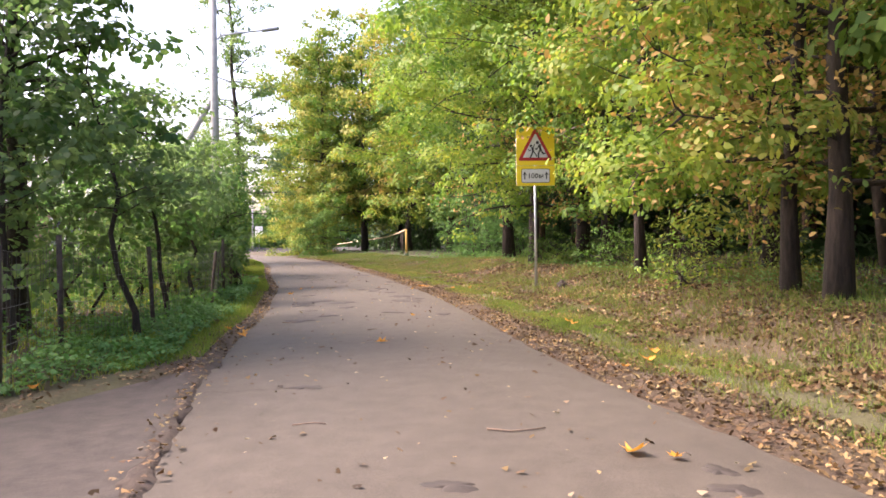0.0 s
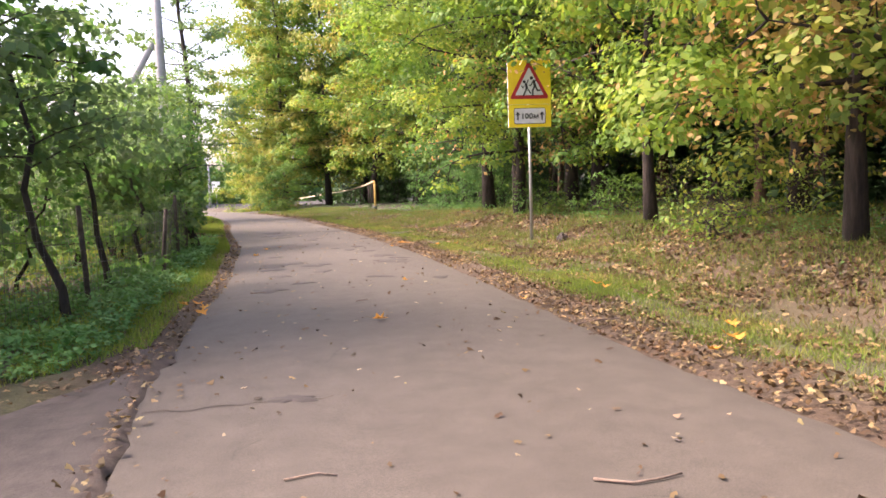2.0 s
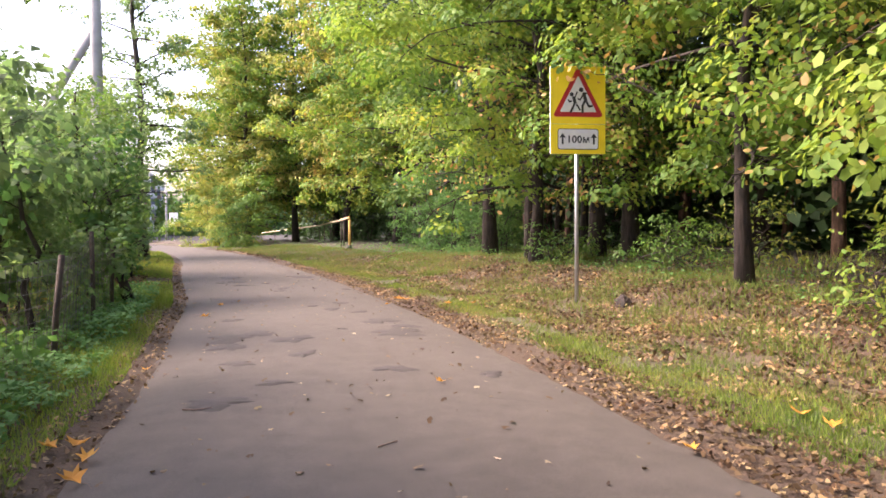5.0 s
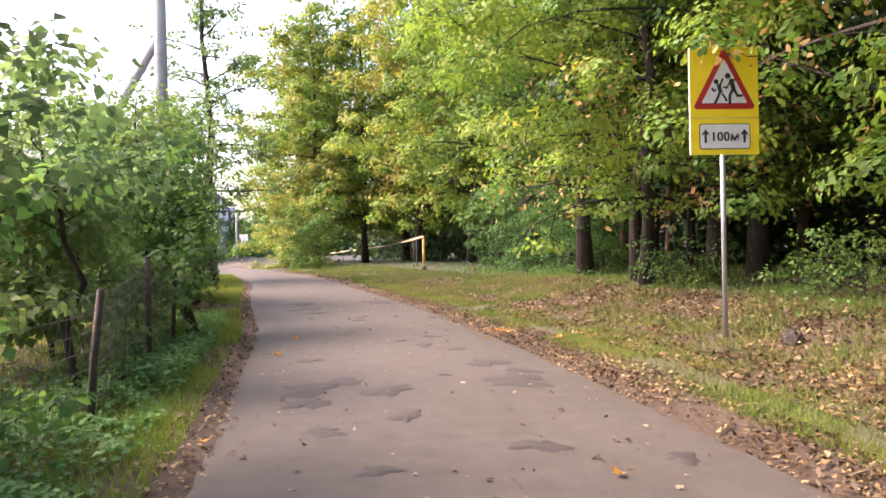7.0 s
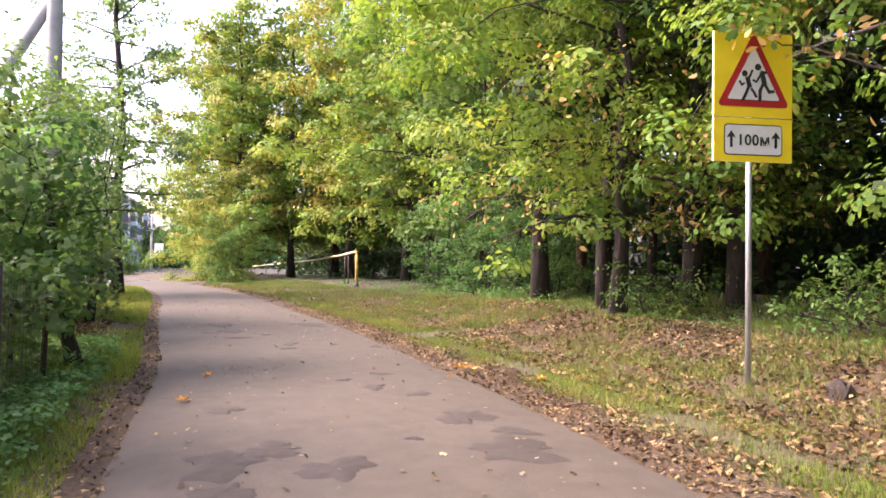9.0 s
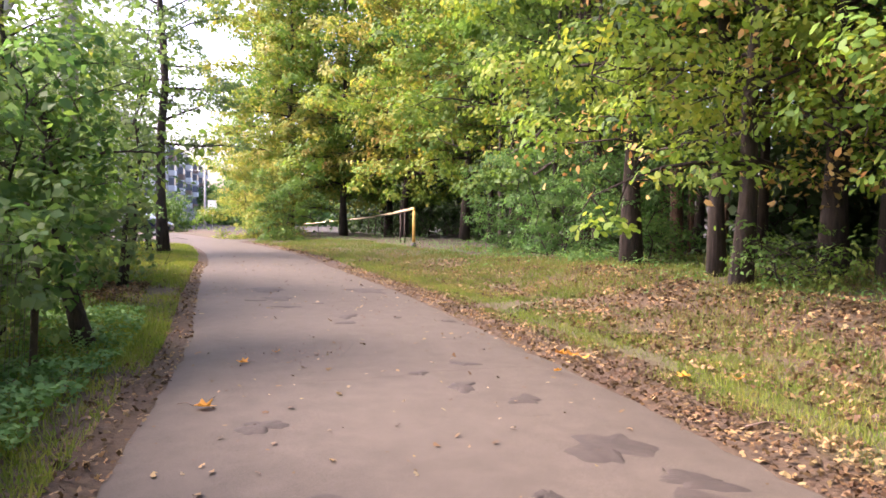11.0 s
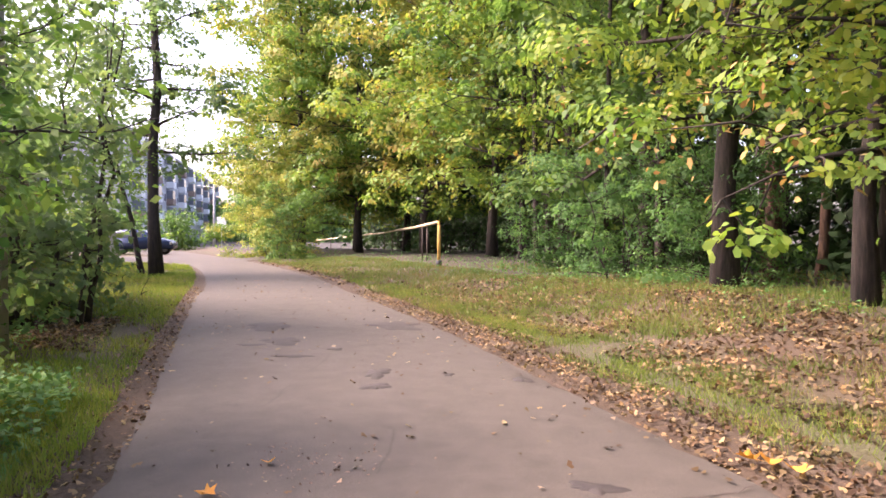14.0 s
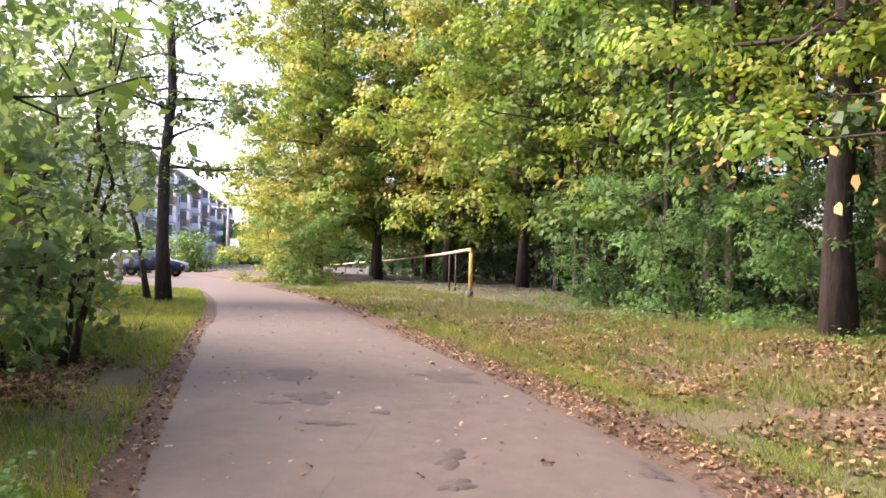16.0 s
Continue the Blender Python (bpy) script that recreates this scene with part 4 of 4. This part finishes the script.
def blades(name, bands, label, mat=GRASS):
    """Bands: count, y from, y to, distance from, to, side, height, threshold of the patches."""
    P, S = [], []
    for n, y0, y1, d0, d1, sd, hgt, thr in bands:
        x, y = scatter(rng, n, y0, y1, d0, d1, sd)
        keep = (patchy(x, y, 0.55, 3.1) + 0.5 * patchy(x, y, 1.7, 8.2) + rng.normal(0, 0.22, len(x)) > thr) & ~by_drive(x, y) & (np.hypot(x + 9.5, y - 25.7) > 1.2)
        x, y = x[keep], y[keep]
        P.append(np.stack([x, y, land(x, y) - 0.01], 1))
        S.append(hgt * rng.uniform(0.5, 1.4, len(x)))
    P, S = np.concatenate(P), np.concatenate(S)
    tips = rng.normal(0, 0.45, (len(P), 3)) + np.array([0, 0, 1.0])
    return stuff(name, leaves(name, P, rng.normal(size=(len(P), 3)) * np.array([1, 1, 0.15]), S, BLADE_SHAPE, mat, rng, tips), label, "grass")


blades("verge_grass", [
    (60000, 1, 32, 0.45, 1.9, 1, 0.075, -0.15), (34000, 28, 48, 0.4, 5.0, 1, 0.12, -0.4), (24000, 3, 30, 1.6, 3.2, 1, 0.08, 0.02),
    (76000, 3, 32, 2.3, 6.4, 1, 0.12, -0.05), (12000, 3, 40, 6, 10, 1, 0.2, 0.0)], "short patchy green and straw-coloured verge grass")
# Grass in the lightened colour that stands for sun on it.
blades("lawn_grass", [(46000, 3, 36, 0.55, 1.55, 1, 0.075, 0.05), (30000, 3, 22, 0.2, 1.2, -1, 0.09, -0.1), (85000, 19, 43.0, 0.2, 5.0, -1, 0.1, -0.4), (24000, 22, 43.0, 4, 10, -1, 0.13, -0.45), (9000, 3, 20, 1.2, 5, -1, 0.16, -0.2), (26000, 2, 24, 4.5, 14, -1, 0.2, -0.4)], "short lawn grass beside the lane, coloured as sunlit", LAWN_LIT)


def carpet(name, bands, shape, mat, label, cat, up=1.0, lift=0.0):
    P, S, N = [], [], []
    for n, y0, y1, d0, d1, sd, size, thr, tall in bands:
        x, y = scatter(rng, n, y0, y1, d0, d1, sd)
        keep = (patchy(x, y, 0.7, 5.7) + 0.4 * patchy(x, y, 2.1, 1.4) + rng.normal(0, 0.2, len(x)) > thr) & ~(by_drive(x, y) if mat is WEED else in_drive(x, y))
        x, y = x[keep], y[keep]
        clump = np.clip(patchy(x, y, 1.3, 2.2) + 0.6, 0.1, 1.2)
        z = land(x, y) + lift + tall * clump * rng.uniform(0, 1, len(x)) ** 0.7
        P.append(np.stack([x, y, z], 1))
        S.append(size * rng.uniform(0.55, 1.35, len(x)))
        N.append(rng.normal(0, 0.4, (len(x), 3)) + np.array([0, 0, up]))
    return stuff(name, leaves(name, np.concatenate(P), np.concatenate(N), np.concatenate(S), shape, mat, rng), label, cat)


carpet("nettles", [(24000, 4.5, 22, 0.5, 2.0, -1, 0.062, -0.35, 0.3), (12000, 4.5, 26, 1.7, 5.5, -1, 0.07, -0.3, 0.5), (2500, 20, 30, 3.0, 6.0, -1, 0.07, 0.1, 0.2)], WIDE_SHAPE, WEED, "dark green nettles and ground ivy along the fence", "weeds", 1.0)
carpet("undergrowth", [(9000, 3, 34, 4.2, 8.0, 1, 0.07, -0.05, 0.35), (2500, 3, 34, 2.2, 4.2, 1, 0.05, 0.25, 0.16), (3000, 30, 48, 3.0, 8.0, 1, 0.08, -0.1, 0.4)], OVAL_SHAPE, WEED, "low leafy undergrowth at the foot of the oaks", "undergrowth", 0.9)
carpet("leaf_litter", [(15000, 1, 34, -0.06, 0.8, 1, 0.052, -0.5, 0.025), (34000, 1, 34, 1.1, 4.6, 1, 0.07, -0.3, 0.04), (10000, 1, 34, 3.6, 8, 1, 0.075, -0.4, 0.05), (1800, 34, 46, 0.0, 2.0, 1, 0.1, -0.3, 0.02), (3800, 3, 34, -0.1, 0.42, -1, 0.052, -0.6, 0.012), (1500, 3, 34, 0.5, 2.0, -1, 0.08, 0.1, 0.03), (3800, 24.2, 27.2, 0.9, 3.6, -1, 0.075, -0.6, 0.02)], CURL_SHAPE, LITTER, "scattered dry brown and tan fallen leaves", "leaves", 0.9, 0.014)


def road_z(x, y):
    l, r = float(left_edge(y)), float(right_edge(y))
    u = min(max((x - l) / (r - l), 0), 1)
    return float(rise(y)) + 0.03 * (1 - (2 * u - 1) ** 2) + 0.012


n = 900
y = rng.uniform(2.5, 36, n)
u = np.where(rng.uniform(size=n) < 0.5, rng.beta(0.5, 0.5, n), rng.uniform(size=n))
x = left_edge(y) + (right_edge(y) - left_edge(y)) * (0.02 + 0.96 * u)
P = np.array([(a, b, road_z(a, b) + 0.012) for a, b in zip(x, y)])
stuff("road_leaves", leaves("road_leaves", P, rng.normal(0, 0.25, (n, 3)) + np.array([0, 0, 1]), 0.028 + 0.055 * rng.uniform(0, 1, n) ** 2, CURL_SHAPE, LITTER, rng), "small dry leaves lying on the asphalt", "leaves")
pale = rng.permutation(n)[:260]
P2 = P[pale] + np.array([0.3, 0.45, 0.0])
P2 = P2[(P2[:, 0] < right_edge(P2[:, 1]) - 0.1)]
stuff("pale_road_leaves", leaves("pale_road_leaves", P2, rng.normal(0, 0.25, (len(P2), 3)) + np.array([0, 0, 1]), rng.uniform(0.03, 0.07, len(P2)), CURL_SHAPE, LEAF_PALE, rng), "pale curled leaves lying on the asphalt", "leaves")
n = 150
x, y = rng.normal(-3.9, 0.32, n), rng.normal(20.25, 0.28, n)
P = np.array([(a, b, road_z(a, b) + 0.006) for a, b in zip(x, y)])
stuff("road_crumbs", leaves("road_crumbs", P, rng.normal(0, 0.5, (n, 3)) + np.array([0, 0, 1]), rng.uniform(0.012, 0.035, n), OAK_SHAPE, BARKY_STICK, rng), "dark crumbs and seed husks on the asphalt", "debris")


def blob(cx, cy, w, d, seed, mat, name, label, cat, lift=0.01, kind="", group=""):
    """An irregular thin stain or patch that follows the road's camber."""
    r = np.random.default_rng(seed)
    ph = r.uniform(0, 6.28, 4)
    n = 44
    rings = []
    for q in (0.0, 0.8, 1.0):
        row = []
        for k in range(n):
            a = 2 * math.pi * k / n
            rad = 1 + 0.22 * math.sin(2 * a + ph[0]) + 0.16 * math.sin(3 * a + ph[1]) + 0.14 * math.sin(5 * a + ph[2]) + 0.1 * math.sin(8 * a + ph[3]) + 0.05 * math.sin(13 * a + ph[0])
            x, y = cx + 0.5 * w * rad * q * math.cos(a), cy + 0.5 * d * rad * q * math.sin(a)
            row.append((x, y, road_z(x, y) + (lift if q < 1 else -0.003)))
        rings.append(row)
    verts = [rings[0][0]] + rings[1] + rings[2]
    faces = [(0, 1 + k, 1 + (k + 1) % n) for k in range(n)] + [(1 + k, 1 + n + k, 1 + n + (k + 1) % n, 1 + (k + 1) % n) for k in range(n)]
    return tagged(put(name, mesh_of(name, verts, faces, mat, True)), label, cat, group, kind)


PATCHES = [(-0.8, 16.14, 0.82, 0.74), (-2.17, 15.54, 0.56, 0.55), (-2.75, 16.02, 0.56, 0.48), (-3.03, 15.64, 0.6, 0.7), (-1.15, 17.33, 0.5, 0.7), (-0.74, 16.76, 0.45, 0.3), (-3.53, 17.52, 0.36, 0.3), (-2.15, 18.89, 0.28, 0.36), (-1.63, 16.43, 0.14, 0.16),
           (-0.68, 13.53, 0.4, 0.35), (0.31, 13.3, 0.26, 0.28), (-1.78, 12.91, 0.32, 0.22), (-2.42, 13.9, 0.41, 0.26), (-1.8, 14.43, 0.27, 0.42), (-2.84, 14.96, 0.4, 0.5),
           (-3.97, 23.17, 0.28, 0.5), (-3.23, 23.19, 0.13, 0.14), (-2.46, 23.07, 0.24, 0.2), (-5.17, 24.09, 0.46, 0.22), (-5.61, 25.21, 0.62, 0.6), (-5.94, 24.88, 0.33, 0.2), (-4.75, 24.62, 0.18, 0.2), (-4.3, 26.98, 0.9, 0.9), (-6.24, 26.64, 0.7, 0.9),
           (-1.62, 18.52, 0.28, 0.3), (-3.88, 22.52, 0.26, 0.3), (-2.58, 19.38, 0.2, 0.18), (-2.16, 19.93, 0.3, 0.2), (1.28, 4.17, 0.3, 0.18), (2.84, 4.58, 0.2, 0.18), (2.84, 4.25, 0.25, 0.18), (-0.35, 6.77, 0.3, 0.2), (-2.11, 12.17, 0.6, 0.4)]
for k, (cx, cy, w, d) in enumerate(PATCHES):
    blob(cx, cy, w, d, 40 + k, ASPHALT_DAMP, "damp_patch", "dark damp hollow in the asphalt", "stain", group="damp patches on the lane")


def crack(pts, w=0.012):
    rows = []
    r = np.random.default_rng(int(pts[0][1] * 100))
    fine = []
    for (x0, y0), (x1, y1) in zip(pts, pts[1:]):
        for u in np.linspace(0, 1, 7)[:-1]:
            fine.append((x0 + (x1 - x0) * u + r.normal(0, 0.012), y0 + (y1 - y0) * u + r.normal(0, 0.02)))
    for x, y in fine:
        ww = w * r.uniform(0.4, 1.3)
        rows.append([(x, y - ww, road_z(x, y) + 0.004), (x, y + ww, road_z(x, y) + 0.004)])
    strip("road_crack", rows, DIRT, "dirt-filled crack across the lane", "", "crack")


crack([(-1.31, 6.58), (-0.87, 6.64), (-0.46, 6.74), (-0.0, 6.83)], 0.008)
crack([(-3.72, 18.77), (-3.1, 19.05), (-2.6, 19.36), (-2.07, 19.66), (-1.5, 19.9), (-1.04, 20.19)], 0.006)

# the joint between driveway and lane, full of dirt
r2 = np.random.default_rng(3)
joint = []
for yy in np.arange(1.0, 8.45, 0.12):
    w = 0.5 + 0.9 * abs(noise.noise(Vector((yy * 1.3, 0.0, 4.0)))) + max(0.0, yy - 7.0) * 0.9
    l = float(left_edge(yy)) - 0.02 + r2.normal(0, 0.012)
    joint.append([(l - 0.2 * w + r2.normal(0, 0.02), yy, -0.01), (l - 0.12 * w, yy, 0.034), (l - 0.02, yy, 0.04), (l + 0.06 * w + r2.normal(0, 0.02), yy, 0.0)])
n = 520
q = np.linspace(0, 1, n)
y = np.where(q < 0.6, rng.uniform(3.0, 8.4, n), rng.uniform(1.5, 8.2, n))
x = np.where(q < 0.6, np.interp(y, (-8, 3, 5.6, 8.0), (-13, -5.2, -2.65, -1.85)) + rng.normal(-0.1, 0.18, n), left_edge(y) - 0.08 + rng.normal(0, 0.09, n))
P = np.stack([x, y, np.full(n, 0.06)], 1)
stuff("driveway_leaves", leaves("driveway_leaves", P, rng.normal(0, 0.3, (n, 3)) + np.array([0, 0, 1]), rng.uniform(0.03, 0.08, n), CURL_SHAPE, LITTER, rng), "dry leaves gathered along the driveway's edges", "leaves")
strip("joint_dirt", joint, DIRT, "band of dirt and crumbs along the driveway joint", "", "dirt")


def fallen_leaf(x, y, size, seed, mat=LEAF_GOLD, z=None, tilt=0.3):
    r = np.random.default_rng(seed)
    z = (road_z(x, y) if left_edge(y) < x < right_edge(y) else stand(x, y) + 0.03) + 0.02
    root = thing("maple_leaf", pose(x, y, z, r.uniform(-12, 12), r.uniform(-12, 12), r.uniform(0, 360)), "golden fallen maple leaf lying on the ground", "leaf", "golden leaves by the lane")
    bm = bmesh.new()
    c = bm.verts.new((0, 0, 0))
    ring = [bm.verts.new((a * size, b * size, cc * size * 2.4 + abs(a) * size * tilt)) for a, b, cc in MAPLE_SHAPE]
    for p, q in zip(ring, ring[1:] + ring[:1]):
        bm.faces.new((c, p, q))
    part("blade", bm, mat, root)
    tube_part("leaf_stalk", [(0, -0.48 * size, 0), (0.05 * size, -0.8 * size, 0.02), (0.02 * size, -1.2 * size, 0.0)], [0.0025, 0.002, 0.0025], BARKY_STICK, root, "", 4)


GOLD = [(2.39, 4.85, 0.24), (2.63, 4.77, 0.14), (-0.14, 9.57, 0.2), (-2.88, 6.47, 0.16), (3.08, 8.16, 0.2), (-2.84, 10.92, 0.16), (3.05, 8.27, 0.2), (2.77, 7.81, 0.14), (2.5, 11.05, 0.18), (2.43, 11.36, 0.2), (1.46, 10.87, 0.15), (-2.68, 10.99, 0.2), (-2.39, 10.37, 0.2), (-3.29, 13.63, 0.15), (-0.21, 12.85, 0.13), (-1.1, 20.51, 0.22), (-4.11, 17.96, 0.2), (-0.08, 19.4, 0.18), (-1.23, 19.68, 0.12), (-4.19, 20.17, 0.12), (-0.9, 20.25, 0.2), (-4.37, 19.62, 0.16), (-1.0, 20.42, 0.2), (0.38, 19.26, 0.16), (3.24, 8.75, 0.18), (-2.5, 10.78, 0.18)]
for k, (x, y, s) in enumerate(GOLD):
    fallen_leaf(x, y, s * 0.85, 900 + k)


def fallen_stick(pts, rad, seed):
    r = np.random.default_rng(seed)
    p = [Vector((x, y, (road_z(x, y) if left_edge(y) < x < right_edge(y) else stand(x, y) + 0.02) + rad + 0.004)) for x, y in pts]
    tagged(put("fallen_stick", mesh_of("fallen_stick", *tube(p, [rad * (1 - 0.4 * i / len(p)) for i in range(len(p))], 6), BARKY_STICK, True)), "dry brown twig lying on the asphalt", "stick", "twigs on the lane")


for k, (pts, rad) in enumerate((([(1.43, 5.35), (1.6, 5.3), (1.74, 5.35), (1.85, 5.41)], 0.012), ([(1.23, 12.89), (1.34, 12.95), (1.47, 13.03)], 0.014), ([(-0.62, 10.88), (-0.58, 10.93), (-0.5, 11.01)], 0.01), ([(-2.31, 11.95), (-2.19, 11.93), (-2.08, 11.98)], 0.012), ([(-0.04, 5.41), (0.11, 5.48), (0.21, 5.45)], 0.009), ([(1.87, 9.2), (2.07, 9.35), (2.33, 9.34)], 0.012), ([(-0.06, 17.89), (0.13, 18.01), (0.33, 17.94)], 0.012))):
    fallen_stick(pts, rad * 0.65, k)


# ---- things far off ----
def stump(x, y):
    s = thing("tree_stump", pose(x, y, stand(x, y)), "small dark rotten stump among dry leaves", "stump")
    v, f = tube([(0, 0, -0.1), (0.01, 0, 0.03), (0.0, 0.01, 0.1), (0.02, 0.0, 0.14)], [0.15, 0.13, 0.11, 0.05], 11)
    r = np.random.default_rng(4)
    v = [p + Vector((*r.normal(0, 0.02, 2), r.normal(0, 0.02))) for p in v]
    put("body", mesh_of("body", v, f, BARK, False), s)


stump(2.72, 17.63)


def marker_post(x, y):
    p = thing("concrete_post", pose(x, y, stand(x, y)), "grey concrete marker post at the junction", "post")
    part("shaft", box(0.2, 0.2, 1.5, (0, 0, 0.65), 0.02), CONCRETE, p)
    part("cap", box(0.26, 0.26, 0.08, (0, 0, 1.44), 0.02), WHITE_PAINT, p)


marker_post(-17.2, 42.0)


def parked_car(x, y, rz):
    c = thing("parked_car", pose(x, y, stand(x, y), 0, 0, rz), "dark blue hatchback parked at the roadside", "car")
    prof = ((-2.0, 0.35), (-2.02, 0.75), (-1.9, 0.95), (-1.6, 1.38), (-0.4, 1.48), (0.45, 1.4), (1.05, 0.98), (1.85, 0.82), (2.0, 0.6), (1.98, 0.35))
    bm = bmesh.new()
    lo = [bm.verts.new((px, -0.82 + (0.12 if pz > 1.1 else 0), pz)) for px, pz in prof]
    hi = [bm.verts.new((px, 0.82 - (0.12 if pz > 1.1 else 0), pz)) for px, pz in prof]
    bm.faces.new(lo), bm.faces.new(hi[::-1])
    for i in range(len(prof)):
        j = (i + 1) % len(prof)
        bm.faces.new((lo[i], hi[i], hi[j], lo[j]))
    bmesh.ops.recalc_face_normals(bm, faces=bm.faces[:])
    bmesh.ops.bevel(bm, geom=bm.edges[:], offset=0.05, segments=2, affect="EDGES")
    part("body", bm, CAR_PAINT, c, smooth=True)
    for s in (-1, 1):
        part("side_window", box(1.7, 0.03, 0.34, (-0.45, s * 0.77, 1.17), 0.01), GLASS, c)
        for wx in (-1.25, 1.25):
            wh = part("wheel", bmesh_wheel(0.3, 0.2), RUBBER, c)
            wh.matrix_basis = pose(wx, s * 0.74, 0.3, 90)
            part("rim", bmesh_wheel(0.17, 0.21), GALV, wh)
        part("headlight", box(0.06, 0.32, 0.14, (1.96, s * 0.55, 0.68), 0.02), WHITE_PAINT, c)
        part("tail_light", box(0.06, 0.2, 0.26, (-1.98, s * 0.65, 0.85), 0.02), RED_FILM, c)
    ws = part("windscreen", box(0.03, 1.3, 0.66, (0, 0, 0), 0.01), GLASS, c)
    ws.matrix_basis = pose(0.78, 0, 1.2, 0, -54)
    rw = part("rear_window", box(0.03, 1.25, 0.42, (0, 0, 0), 0.01), GLASS, c)
    rw.matrix_basis = pose(-1.77, 0, 1.17, 0, 33)


def bmesh_wheel(r, w):
    bm = bmesh.new()
    bmesh.ops.create_cone(bm, cap_ends=True, segments=24, radius1=r, radius2=r, depth=w)
    bmesh.ops.bevel(bm, geom=[e for e in bm.edges if len(e.link_faces) == 2 and abs(e.calc_face_angle(0)) > 1], offset=0.02, segments=2, affect="EDGES")
    return bm


parked_car(-23.5, 56.5, 8)


def street_board(x, y):
    b = thing("street_sign", pose(x, y, stand(x, y)), "small white street sign on a thin post", "road sign")
    tube_part("post", [(0, 0, -0.2), (0, 0, 3.4)], [0.04, 0.04], GALV, b, "", 8)
    part("plate", box(1.1, 0.03, 1.4, (0, -0.05, 2.8), 0.01), WHITE_PAINT, b, "white plate")


street_board(-34.2, 97.0)


def guard_rail():
    g = thing("guard_rail", pose(0, 0, 0), "low white metal rail beyond the side road", "railing")
    a, b = Vector((-35.0, 61.5, 0)), Vector((-25.0, 60.5, 0))
    for q in (0.45, 0.8):
        tube_part("rail", [a + Vector((0, 0, stand(a.x, a.y) + q)), b + Vector((0, 0, stand(b.x, b.y) + q))], [0.03, 0.03], WHITE_PAINT, g, "", 6)
    for k in range(6):
        p = a.lerp(b, k / 5)
        z = stand(p.x, p.y)
        tube_part("post", [(p.x, p.y, z - 0.2), (p.x, p.y, z + 0.85)], [0.03, 0.03], WHITE_PAINT, g, "", 6)


guard_rail()


# ---- overhead wires from the lamp pole ----
def wires():
    w = thing("overhead_wire", pose(0, 0, 0), "thin overhead wires running between the poles", "wire")
    a = Vector((-8.46, 23.5, 10.6))
    for b in (Vector((-35.5, 98.0, 7.0)), Vector((-2.5, -12.0, 10.6))):
        for off in (0.0, 0.35):
            pts = [a.lerp(b, u) - Vector((0, 0, off + 1.6 * 4 * u * (1 - u) * (a - b).length / 70)) for u in np.linspace(0, 1, 14)]
            tube_part("cable", pts, [0.012] * 14, RUBBER, w, "", 4)


wires()
